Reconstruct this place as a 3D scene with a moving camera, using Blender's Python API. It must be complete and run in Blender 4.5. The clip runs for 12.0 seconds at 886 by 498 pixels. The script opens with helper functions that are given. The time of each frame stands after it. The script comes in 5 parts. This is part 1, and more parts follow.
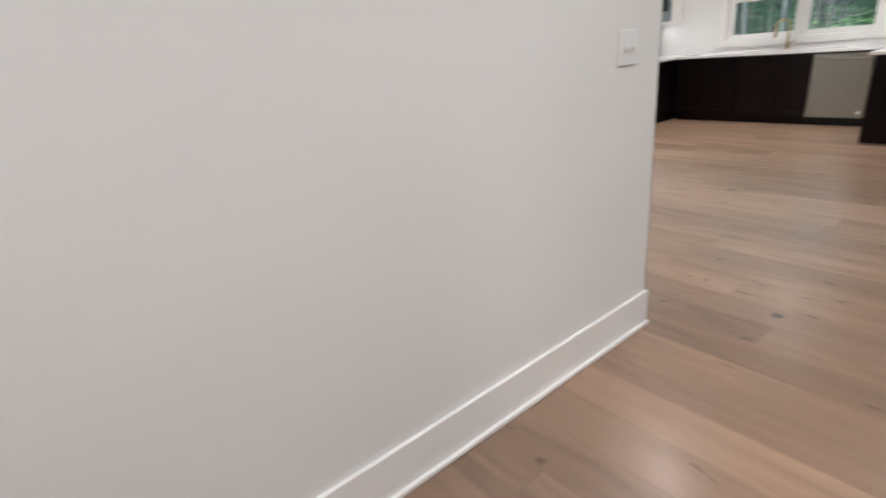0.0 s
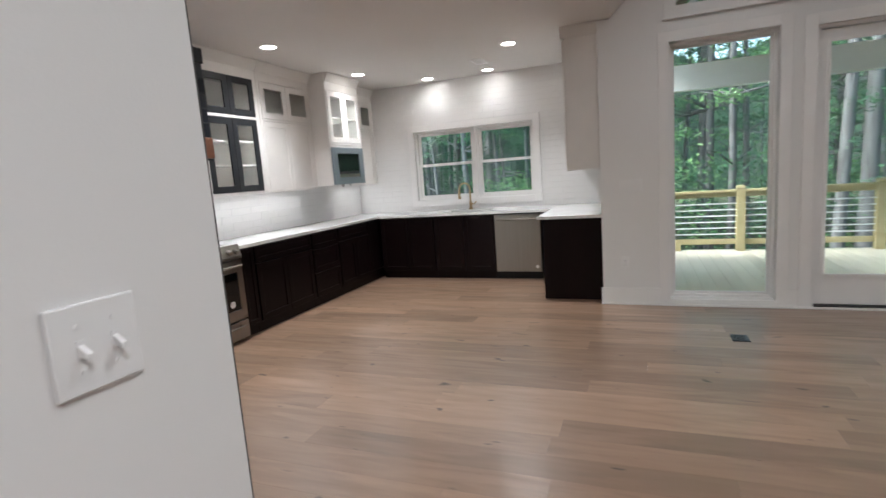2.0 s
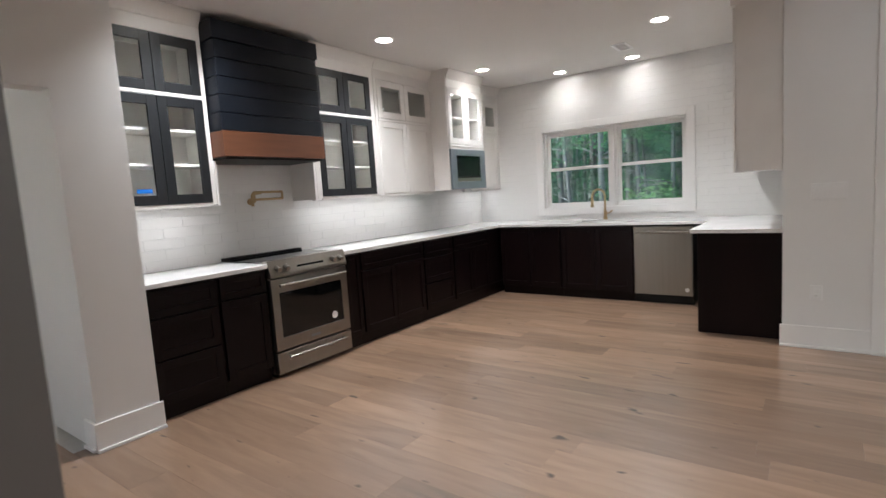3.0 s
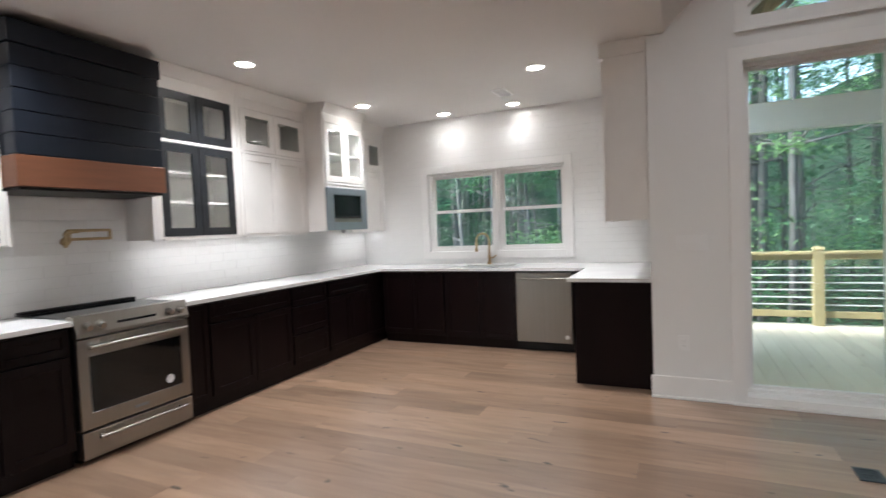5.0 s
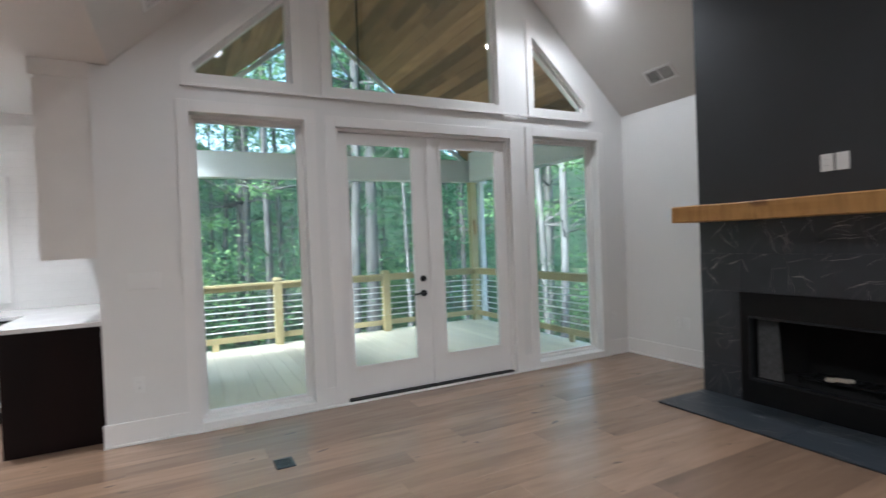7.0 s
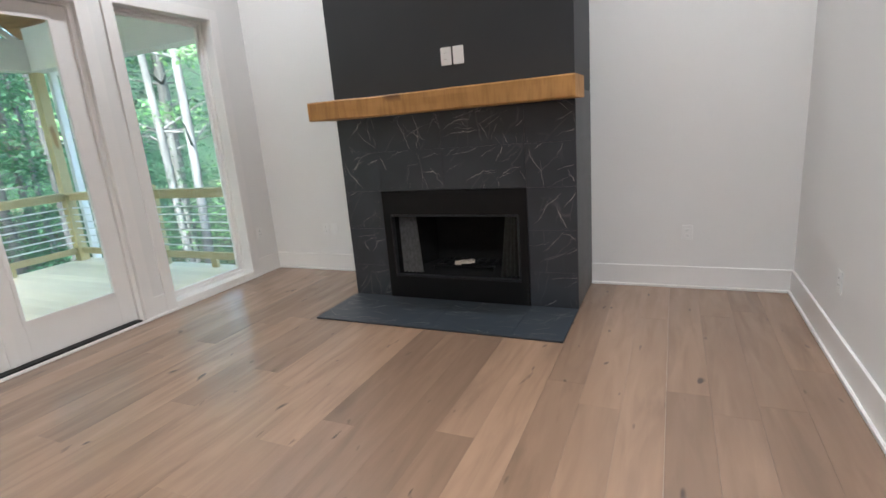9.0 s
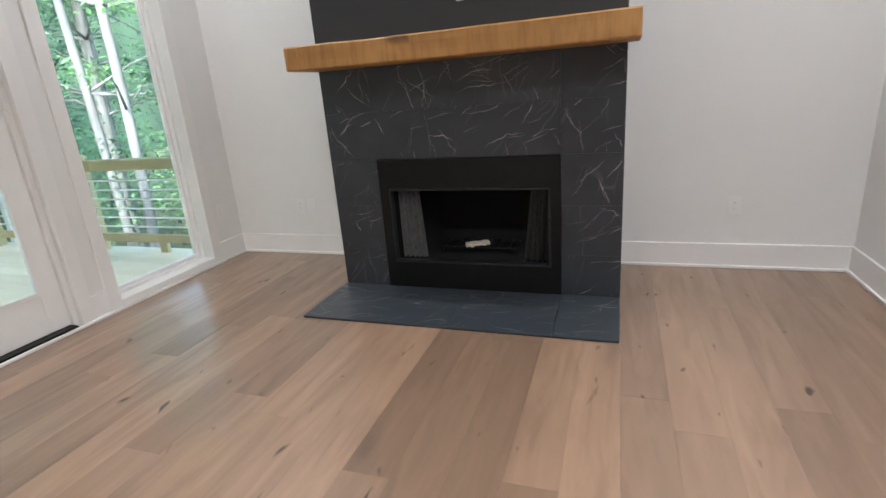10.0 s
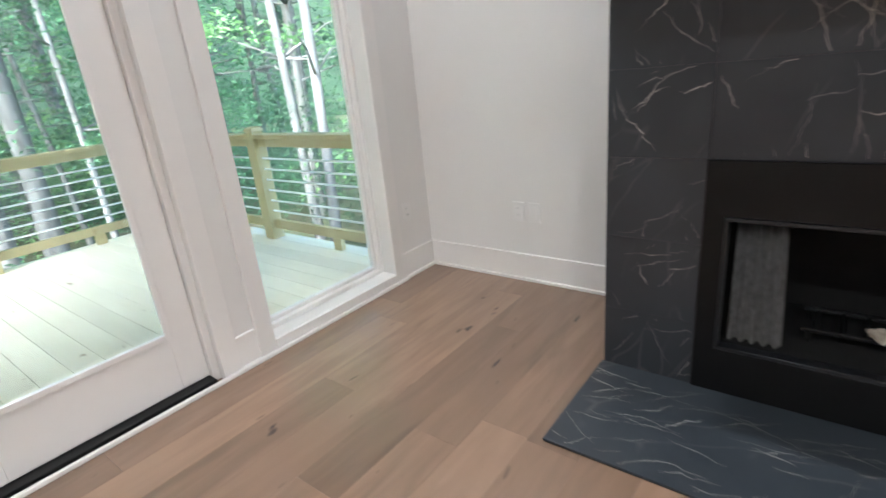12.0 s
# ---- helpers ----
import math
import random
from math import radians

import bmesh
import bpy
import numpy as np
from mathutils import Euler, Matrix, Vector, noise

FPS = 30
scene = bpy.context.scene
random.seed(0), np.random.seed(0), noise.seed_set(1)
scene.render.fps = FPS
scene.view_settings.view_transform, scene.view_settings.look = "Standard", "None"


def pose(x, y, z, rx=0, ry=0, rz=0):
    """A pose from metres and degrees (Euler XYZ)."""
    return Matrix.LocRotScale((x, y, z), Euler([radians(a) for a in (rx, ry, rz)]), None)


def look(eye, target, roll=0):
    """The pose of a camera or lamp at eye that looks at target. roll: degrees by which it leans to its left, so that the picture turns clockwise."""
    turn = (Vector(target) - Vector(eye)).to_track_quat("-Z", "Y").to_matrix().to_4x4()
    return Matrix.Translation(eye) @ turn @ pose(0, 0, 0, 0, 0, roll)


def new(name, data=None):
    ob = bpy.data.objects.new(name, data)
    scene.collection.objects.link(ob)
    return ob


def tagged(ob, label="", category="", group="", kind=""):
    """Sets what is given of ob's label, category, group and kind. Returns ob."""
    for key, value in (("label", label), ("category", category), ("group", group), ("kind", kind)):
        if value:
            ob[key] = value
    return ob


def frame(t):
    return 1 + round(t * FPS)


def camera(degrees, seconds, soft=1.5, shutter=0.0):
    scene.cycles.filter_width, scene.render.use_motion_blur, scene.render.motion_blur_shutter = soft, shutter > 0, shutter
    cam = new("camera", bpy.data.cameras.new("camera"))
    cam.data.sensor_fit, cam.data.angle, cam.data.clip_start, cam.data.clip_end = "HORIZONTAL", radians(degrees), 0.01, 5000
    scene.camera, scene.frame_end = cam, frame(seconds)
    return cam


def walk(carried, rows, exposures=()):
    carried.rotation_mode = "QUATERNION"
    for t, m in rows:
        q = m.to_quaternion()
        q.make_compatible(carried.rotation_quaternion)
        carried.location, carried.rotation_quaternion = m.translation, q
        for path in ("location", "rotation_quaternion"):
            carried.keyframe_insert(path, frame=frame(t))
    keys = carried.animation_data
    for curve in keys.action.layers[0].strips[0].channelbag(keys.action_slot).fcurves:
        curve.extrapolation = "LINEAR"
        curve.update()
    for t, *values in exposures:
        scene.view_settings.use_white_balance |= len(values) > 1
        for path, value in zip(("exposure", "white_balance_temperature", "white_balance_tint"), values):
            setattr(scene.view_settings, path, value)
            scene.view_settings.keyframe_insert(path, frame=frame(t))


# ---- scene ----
cam = camera(82.3, 12.0, shutter=0.3)
PATH = [
    (0, (1.258, 0.506, 1.241), (2.405, 1.978, 0.52), -5.3),
    (0.5, (1.621, 0.67, 1.281), (3.202, 1.744, 0.692), -4.5),
    (1, (1.961, 0.806, 1.341), (3.776, 1.522, 0.902), -3.7),
    (1.5, (2.24, 0.887, 1.385), (4.118, 1.487, 1.05), -3.9),
    (2, (2.561, 0.901, 1.384), (4.4, 1.633, 1.099), -4.2),
    (2.5, (2.905, 1.007, 1.313), (4.616, 2.009, 1.054), -3.9),
    (4.3, (3.553, 1.135, 1.311), (5.062, 2.439, 1.161), -3.1),
    (4.5, (3.588, 1.121, 1.327), (5.183, 2.32, 1.194), -3.0),
    (5, (3.628, 1.077, 1.349), (5.44, 1.921, 1.265), -2.4),
    (5.5, (3.624, 1.041, 1.372), (5.582, 1.446, 1.324), -2.2),
    (6, (3.593, 0.948, 1.369), (5.592, 0.905, 1.355), -2.1),
    (6.5, (3.562, 0.876, 1.364), (5.498, 0.375, 1.358), -2.1),
    (7, (3.486, 0.735, 1.373), (5.266, -0.177, 1.339), -2.3),
    (7.5, (3.484, 0.642, 1.381), (5.01, -0.647, 1.28), -2.8),
    (7.7, (3.49, 0.576, 1.383), (4.927, -0.809, 1.251), -3.0),
    (9.3, (4.094, 0.137, 1.303), (4.814, -1.656, 0.783), -4.5),
    (9.5, (4.231, 0.048, 1.28), (4.907, -1.756, 0.743), -4.3),
    (10, (4.516, -0.2, 1.281), (5.161, -1.995, 0.679), -4.5),
    (10.5, (4.771, -0.51, 1.241), (5.455, -2.289, 0.636), -4.6),
    (11, (5.053, -0.804, 1.215), (5.83, -2.534, 0.579), -4.7),
    (11.5, (5.369, -1.055, 1.215), (6.312, -2.695, 0.564), -4.9),
    (12, (5.658, -1.334, 1.235), (6.84, -2.803, 0.568), -5.7),
]
EXPOSURES = [(0, 2.65, 6200, 9), (0.5, 2.5, 6200, 8), (1, 2.45, 6050, 8), (2, 2.45, 5950, 8), (4.4, 2.55, 6150, 8), (5.0, 2.6, 5950, 8), (5.6, 2.6, 5750, 8),
             (6.6, 2.6, 5650, 7), (7.6, 2.95, 5700, 7), (9.4, 3.32, 5950, 8), (10.5, 3.42, 5950, 8), (12, 3.55, 5900, 8)]
walk(cam, [(t, look(eye, target, roll)) for t, eye, target, roll in PATH], EXPOSURES)

# ---- light ----
world = bpy.data.worlds.new("world")
scene.world = world
world.use_nodes = True
wn = world.node_tree.nodes
sky = wn.new("ShaderNodeTexSky")
sky.sky_type, sky.sun_disc = "NISHITA", False
sky.sun_elevation, sky.sun_rotation = radians(40), radians(337)
sky.air_density, sky.dust_density = 1.2, 2.5
wn["Background"].inputs[1].default_value = 0.15
world.node_tree.links.new(sky.outputs[0], wn["Background"].inputs[0])

sun = new("sun", bpy.data.lights.new("sun", "SUN"))
sun.data.energy, sun.data.angle, sun.data.color = 1.7, radians(16), (1.0, 0.97, 0.92)
sun.matrix_world = look((2, 22, 22), (12, -2, 0))


def lamp(kind, at, to, watts, colour, size=0.1, size_y=0, spot=120):
    ob = new("light", bpy.data.lights.new("light", kind))
    ob.data.energy, ob.data.color = watts, colour
    if kind == "AREA":
        ob.data.size = size
        if size_y:
            ob.data.shape, ob.data.size_y = "RECTANGLE", size_y
    else:
        ob.data.shadow_soft_size = size
    if kind == "SPOT":
        ob.data.spot_size, ob.data.spot_blend = radians(spot), 1.0
    ob.matrix_world = look(at, to)
    return ob


WARM = (1.0, 0.975, 0.95)
H = 2.71                                  # flat ceiling
W = 7.745                                 # inner face of the glazed wall
RIDGE_Y, EAVE_S, EAVE_N, SLOPE = -1.335, -3.82, 1.15, 0.92
# the last, at (4.9, 2.2), is unseen: fill added for the stub wall
CANS_AND_FILL = [(6.69, 4.17), (8.35, 4.17), (9.23, 3.6), (8.05, 2.18), (9.22, 2.74), (5.03, 4.17), (4.9, 2.2)]
# unseen lamps without any fixture, added only to light the hall
HALL_FILL = [(0.6, 0.5), (2.2, 0.35)]
for cx, cy in CANS_AND_FILL + HALL_FILL:
    lamp("SPOT", (cx, cy, H - 0.02), (cx, cy, 0), 20 if cx < 3 else 1.5 if cx > 9 else 9 if cx < 5 else 17 if cy > 4 and cx > 8 else 30, WARM, 0.06, spot=150 if cx < 3 or cx > 9 else 126)
# strips under the wall cabinets
STRIPS = [(4.60, 5.20), (6.27, 7.90), (8.76, 9.44)]
for s0, s1 in STRIPS:
    lamp("AREA", ((s0 + s1) / 2, 4.80, 1.331), ((s0 + s1) / 2, 4.80, 0), 0.27 * (s1 - s0), WARM, s1 - s0, 0.03)
# lights in the vaulted ceiling
# (3.7, -2.7) is unseen, added to brighten the wall beside the fireplace
VAULT_CANS_AND_FILL = [(6.45, 0.35), (4.15, 0.35), (7.1, -2.7), (3.7, -2.7)]
for cx, cy in VAULT_CANS_AND_FILL:
    cz = H + SLOPE * min(cy - EAVE_S, EAVE_N - cy) - 0.03
    lamp("SPOT", (cx, cy, cz), (cx, cy, 0), (19 if cx > 5 else 20) if cy < 0 else 9 if cx > 5 else 31, WARM, 0.06, spot=155)

# ---- materials ----
def material(name, colour, rough=0.5, metal=0.0, second=None, scale=6.0, detail=4.0, bump=0.0, bump_scale=80.0, stretch=(1, 1, 1),
             vary=0.0, rough_vary=0.0, spec=0.5, coat=0.0):
    """Base colour mixed with a second one by noise, with fine relief; vary shifts the tone from object to object."""
    m = bpy.data.materials.new(name)
    m.use_nodes = True
    n, l = m.node_tree.nodes, m.node_tree.links
    b = n["Principled BSDF"]
    b.inputs["Roughness"].default_value, b.inputs["Metallic"].default_value = rough, metal
    b.inputs["Specular IOR Level"].default_value = spec
    b.inputs["Coat Weight"].default_value = coat
    co, mp, tex = n.new("ShaderNodeTexCoord"), n.new("ShaderNodeMapping"), n.new("ShaderNodeTexNoise")
    mp.inputs["Scale"].default_value = stretch
    tex.inputs["Scale"].default_value, tex.inputs["Detail"].default_value = scale, detail
    l.new(co.outputs["Object"], mp.inputs[0])
    l.new(mp.outputs[0], tex.inputs["Vector"])
    mix = n.new("ShaderNodeMix")
    mix.data_type = "RGBA"
    ramp = n.new("ShaderNodeMapRange")
    ramp.inputs[1].default_value, ramp.inputs[2].default_value = 0.3, 0.7
    l.new(tex.outputs[0], ramp.inputs[0])
    l.new(ramp.outputs[0], mix.inputs[0])
    mix.inputs[6].default_value = (*colour, 1)
    mix.inputs[7].default_value = (*(second or [c * 0.93 for c in colour]), 1)
    out = mix.outputs[2]
    if vary:
        info, hsv, mr = n.new("ShaderNodeObjectInfo"), n.new("ShaderNodeHueSaturation"), n.new("ShaderNodeMapRange")
        mr.inputs[3].default_value, mr.inputs[4].default_value = 1 - vary, 1 + vary
        l.new(info.outputs["Random"], mr.inputs[0])
        l.new(mr.outputs[0], hsv.inputs["Value"])
        l.new(out, hsv.inputs["Color"])
        add = n.new("ShaderNodeVectorMath")
        mul = n.new("ShaderNodeMath")
        mul.operation = "MULTIPLY"
        mul.inputs[1].default_value = 37.0
        l.new(info.outputs["Random"], mul.inputs[0])
        l.new(co.outputs["Object"], add.inputs[0])
        l.new(mul.outputs[0], add.inputs[1])
        l.new(add.outputs[0], mp.inputs[0])
        out = hsv.outputs[0]
    l.new(out, b.inputs["Base Color"])
    if rough_vary:
        rr = n.new("ShaderNodeMapRange")
        rr.inputs[3].default_value, rr.inputs[4].default_value = rough - rough_vary, rough + rough_vary
        l.new(tex.outputs[0], rr.inputs[0])
        l.new(rr.outputs[0], b.inputs["Roughness"])
    if bump:
        fine, bm_ = n.new("ShaderNodeTexNoise"), n.new("ShaderNodeBump")
        fine.inputs["Scale"].default_value, fine.inputs["Detail"].default_value = bump_scale, 3
        bm_.inputs["Strength"].default_value, bm_.inputs["Distance"].default_value = bump, 0.004
        l.new(mp.outputs[0], fine.inputs["Vector"])
        l.new(fine.outputs[0], bm_.inputs["Height"])
        l.new(bm_.outputs[0], b.inputs["Normal"])
    return m


def wood_floor(name, light, dark, knot, vary=0.2, rough=0.36, grain_stretch=(4.5, 0.45, 1), coat=0.0, smoke=0.0):
    """Long-grained planks with cathedral streaks and a few knots; each plank has its own tone."""
    m = bpy.data.materials.new(name)
    m.use_nodes = True
    n, l = m.node_tree.nodes, m.node_tree.links
    b = n["Principled BSDF"]
    co, info, mul, add = n.new("ShaderNodeTexCoord"), n.new("ShaderNodeObjectInfo"), n.new("ShaderNodeMath"), n.new("ShaderNodeVectorMath")
    mul.operation, mul.inputs[1].default_value = "MULTIPLY", 53.0
    l.new(info.outputs["Random"], mul.inputs[0])
    l.new(co.outputs["Object"], add.inputs[0])
    l.new(mul.outputs[0], add.inputs[1])

    def noise_tex(stretch, scale, detail, lo, hi, dist=0.0):
        mp, tx, mr = n.new("ShaderNodeMapping"), n.new("ShaderNodeTexNoise"), n.new("ShaderNodeMapRange")
        mp.inputs["Scale"].default_value = stretch
        tx.inputs["Scale"].default_value, tx.inputs["Detail"].default_value, tx.inputs["Distortion"].default_value = scale, detail, dist
        mr.inputs[1].default_value, mr.inputs[2].default_value = lo, hi
        l.new(add.outputs[0], mp.inputs[0])
        l.new(mp.outputs[0], tx.inputs["Vector"])
        l.new(tx.outputs[0], mr.inputs[0])
        return mr.outputs[0]

    def blend(fac, a, c):
        mx = n.new("ShaderNodeMix")
        mx.data_type = "RGBA"
        l.new(fac, mx.inputs[0])
        for k, v in ((6, a), (7, c)):
            if isinstance(v, tuple):
                mx.inputs[k].default_value = (*v, 1)
            else:
                l.new(v, mx.inputs[k])
        return mx.outputs[2]
    grain = noise_tex(grain_stretch, 5, 3, 0.3, 0.75, 0.6)
    fine = noise_tex((60, 1.2, 1), 4, 3, 0.2, 1.1)
    cloud = noise_tex((3, 0.8, 1), 1.4, 3, 0.3, 0.75)
    knots = noise_tex((6.5, 2.2, 1), 2.8, 1, 0.725, 0.79, 0.35)
    c = blend(grain, light, dark)
    c = blend(cloud, c, tuple((a + d) / 2 * 0.9 for a, d in zip(light, dark)))
    f2 = n.new("ShaderNodeMath")
    f2.operation, f2.inputs[1].default_value = "MULTIPLY", 0.13
    l.new(fine, f2.inputs[0])
    c = blend(f2.outputs[0], c, dark)
    if smoke:
        haze = noise_tex((5, 0.9, 1), 1.1, 4, 0.56, 0.78, 0.8)
        f3 = n.new("ShaderNodeMath")
        f3.operation, f3.inputs[1].default_value = "MULTIPLY", smoke
        l.new(haze, f3.inputs[0])
        c = blend(f3.outputs[0], c, tuple(a * 0.62 for a in dark))
    c = blend(knots, c, knot)
    hsv, mr = n.new("ShaderNodeHueSaturation"), n.new("ShaderNodeMapRange")
    mr.inputs[3].default_value, mr.inputs[4].default_value = 1 - vary, 1 + vary
    l.new(info.outputs["Random"], mr.inputs[0])
    l.new(mr.outputs[0], hsv.inputs["Value"])
    l.new(c, hsv.inputs["Color"])
    l.new(hsv.outputs[0], b.inputs["Base Color"])
    rr = n.new("ShaderNodeMapRange")
    rr.inputs[3].default_value, rr.inputs[4].default_value = rough - 0.05, rough + 0.09
    l.new(grain, rr.inputs[0])
    l.new(rr.outputs[0], b.inputs["Roughness"])
    b.inputs["Coat Weight"].default_value, b.inputs["Coat Roughness"].default_value = coat, 0.25
    bp = n.new("ShaderNodeBump")
    bp.inputs["Strength"].default_value, bp.inputs["Distance"].default_value = 0.05, 0.002
    l.new(fine, bp.inputs["Height"])
    l.new(bp.outputs[0], b.inputs["Normal"])
    return m


def veined_stone(name, base, second, vein, rough, axis, veins):
    """Dark stone with thin, wandering pale veins that run another way in each tile; axis: the tile's normal."""
    m = material(name, base, rough, second=second, scale=5, rough_vary=0.06)
    n, l = m.node_tree.nodes, m.node_tree.links
    b = n["Principled BSDF"]
    old = b.inputs["Base Color"].links[0].from_socket
    co, info = n.new("ShaderNodeTexCoord"), n.new("ShaderNodeObjectInfo")
    mul, add = n.new("ShaderNodeMath"), n.new("ShaderNodeVectorMath")
    mul.operation, mul.inputs[1].default_value = "MULTIPLY", 29.0
    l.new(info.outputs["Random"], mul.inputs[0])
    l.new(co.outputs["Object"], add.inputs[0])
    l.new(mul.outputs[0], add.inputs[1])
    for turn, swing, stretch, scale, width, gate, strength in veins:
        ang, rot, mp, tx = n.new("ShaderNodeMapRange"), n.new("ShaderNodeCombineXYZ"), n.new("ShaderNodeMapping"), n.new("ShaderNodeTexNoise")
        ang.inputs[3].default_value, ang.inputs[4].default_value = turn - swing, turn + swing
        l.new(info.outputs["Random"], ang.inputs[0])
        l.new(ang.outputs[0], rot.inputs[axis])
        mp.vector_type = "TEXTURE"
        mp.inputs["Scale"].default_value = (stretch, 1, 1)
        l.new(rot.outputs[0], mp.inputs["Rotation"])
        l.new(add.outputs[0], mp.inputs[0])
        tx.inputs["Scale"].default_value, tx.inputs["Detail"].default_value = 6.0, 1.5
        l.new(add.outputs[0], tx.inputs["Vector"])
        sway, put, far = n.new("ShaderNodeVectorMath"), n.new("ShaderNodeVectorMath"), n.new("ShaderNodeTexVoronoi")
        sway.operation, sway.inputs[3].default_value = "SCALE", 0.045
        l.new(tx.outputs["Color"], sway.inputs[0])
        l.new(mp.outputs[0], put.inputs[0])
        l.new(sway.outputs[0], put.inputs[1])
        far.feature = "DISTANCE_TO_EDGE"
        far.inputs["Scale"].default_value = scale
        l.new(put.outputs[0], far.inputs["Vector"])
        line, where, g = n.new("ShaderNodeMapRange"), n.new("ShaderNodeTexNoise"), n.new("ShaderNodeMapRange")
        line.inputs[1].default_value, line.inputs[2].default_value = 0.0, width
        line.inputs[3].default_value, line.inputs[4].default_value = strength, 0.0
        l.new(far.outputs[0], line.inputs[0])
        where.inputs["Scale"].default_value = 4.6
        l.new(add.outputs[0], where.inputs["Vector"])
        g.inputs[1].default_value, g.inputs[2].default_value = gate - 0.03, gate + 0.12
        l.new(where.outputs[0], g.inputs[0])
        both, mx = n.new("ShaderNodeMath"), n.new("ShaderNodeMix")
        both.operation = "MULTIPLY"
        l.new(line.outputs[0], both.inputs[0])
        l.new(g.outputs[0], both.inputs[1])
        mx.data_type = "RGBA"
        l.new(both.outputs[0], mx.inputs[0])
        l.new(old, mx.inputs[6])
        mx.inputs[7].default_value = (*vein, 1)
        old = mx.outputs[2]
    l.new(old, b.inputs["Base Color"])
    return m


def glowing(name, colour, strength):
    m = bpy.data.materials.new(name)
    m.use_nodes = True
    b = m.node_tree.nodes["Principled BSDF"]
    b.inputs["Emission Color"].default_value, b.inputs["Emission Strength"].default_value = (*colour, 1), strength
    return m


def clear_glass(name, tint=(1, 1, 1), rough=0.0):
    m = bpy.data.materials.new(name)
    m.use_nodes = True
    b = m.node_tree.nodes["Principled BSDF"]
    b.inputs["Base Color"].default_value = (*tint, 1)
    b.inputs["Transmission Weight"].default_value, b.inputs["Roughness"].default_value = 1.0, rough
    b.inputs["IOR"].default_value = 1.45
    return m


PAINT = material("wall_paint", (0.76, 0.748, 0.735), 0.42, second=(0.735, 0.722, 0.71), scale=1.2, bump=0.06, bump_scale=160)
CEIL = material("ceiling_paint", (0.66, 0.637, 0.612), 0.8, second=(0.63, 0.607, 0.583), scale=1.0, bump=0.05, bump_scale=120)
TRIM = material("trim_paint", (0.80, 0.78, 0.765), 0.32, second=(0.77, 0.75, 0.735), scale=3, bump=0.03, bump_scale=90)
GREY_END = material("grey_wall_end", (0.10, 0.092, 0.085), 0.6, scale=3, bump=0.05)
OAK = wood_floor("oak_planks", (0.335, 0.212, 0.140), (0.215, 0.134, 0.087), (0.055, 0.034, 0.024), 0.24, 0.34, (3.2, 0.40, 1), coat=0.62, smoke=0.75)
DECK = wood_floor("deck_boards", (0.80, 0.755, 0.63), (0.71, 0.66, 0.53), (0.34, 0.28, 0.19), 0.07, 0.7)
PINE = wood_floor("treated_pine", (0.45, 0.395, 0.225), (0.36, 0.305, 0.155), (0.24, 0.15, 0.06), 0.08, 0.7)
PORCH = wood_floor("porch_planks", (0.42, 0.25, 0.13), (0.20, 0.12, 0.07), (0.08, 0.045, 0.025), 0.5, 0.6)
MANTEL = wood_floor("mantel_wood", (0.54, 0.285, 0.085), (0.36, 0.175, 0.045), (0.12, 0.05, 0.02), 0.0, 0.55)
mn, ml = MANTEL.node_tree.nodes, MANTEL.node_tree.links
saw_co, saw_mp, saw_tx, saw_mr, saw_mx = (mn.new("ShaderNode" + k) for k in ("TexCoord", "Mapping", "TexNoise", "MapRange", "Mix"))
saw_mp.inputs["Scale"].default_value = (1.0, 11.0, 1.6)
saw_mp.inputs["Rotation"].default_value = (0.12, 0, 0)
saw_tx.inputs["Scale"].default_value, saw_tx.inputs["Detail"].default_value = 3.0, 4
saw_mr.inputs[1].default_value, saw_mr.inputs[2].default_value, saw_mr.inputs[4].default_value = 0.42, 0.72, 0.75
saw_mx.data_type = "RGBA"
saw_mx.inputs[7].default_value = (0.27, 0.125, 0.032, 1)
ml.new(saw_co.outputs["Object"], saw_mp.inputs[0])
ml.new(saw_mp.outputs[0], saw_tx.inputs["Vector"])
ml.new(saw_tx.outputs[0], saw_mr.inputs[0])
ml.new(saw_mr.outputs[0], saw_mx.inputs[0])
saw_in = mn["Principled BSDF"].inputs["Base Color"]
ml.new(saw_in.links[0].from_socket, saw_mx.inputs[6])
ml.new(saw_mx.outputs[2], saw_in)
ESPRESSO = material("espresso_wood", (0.0052, 0.0026, 0.0030), 0.30, spec=0.16, second=(0.008, 0.0038, 0.004), scale=5, stretch=(1, 1, 0.15), bump=0.05, bump_scale=60)
NAVY = material("charcoal_paint", (0.0055, 0.0075, 0.012), 0.40, spec=0.22, second=(0.0075, 0.0095, 0.0145), scale=4, bump=0.04)
FRAME_DARK = material("dark_frame_paint", (0.012, 0.0135, 0.016), 0.4, scale=4, bump=0.04)
BLACKWALL = material("black_wall_paint", (0.020, 0.021, 0.024), 0.55, second=(0.024, 0.025, 0.028), scale=2, bump=0.05, bump_scale=140)
COPPER = material("copper_band", (0.16, 0.062, 0.030), 0.45, 0.25, second=(0.13, 0.05, 0.025), scale=8, stretch=(0.3, 1, 3), bump=0.04)
CABWHITE = material("cabinet_white", (0.76, 0.73, 0.70), 0.35, scale=3, bump=0.03)
INSIDE = material("cabinet_inside", (0.50, 0.47, 0.43), 0.5, scale=3)
QUARTZ = material("quartz", (0.80, 0.79, 0.775), 0.16, second=(0.70, 0.69, 0.68), scale=3.5, detail=8)
TILE = material("white_tile", (0.80, 0.785, 0.77), 0.14, second=(0.775, 0.76, 0.745), scale=4, bump=0.05, bump_scale=14)
GROUT = material("grout", (0.66, 0.65, 0.63), 0.85, scale=30)
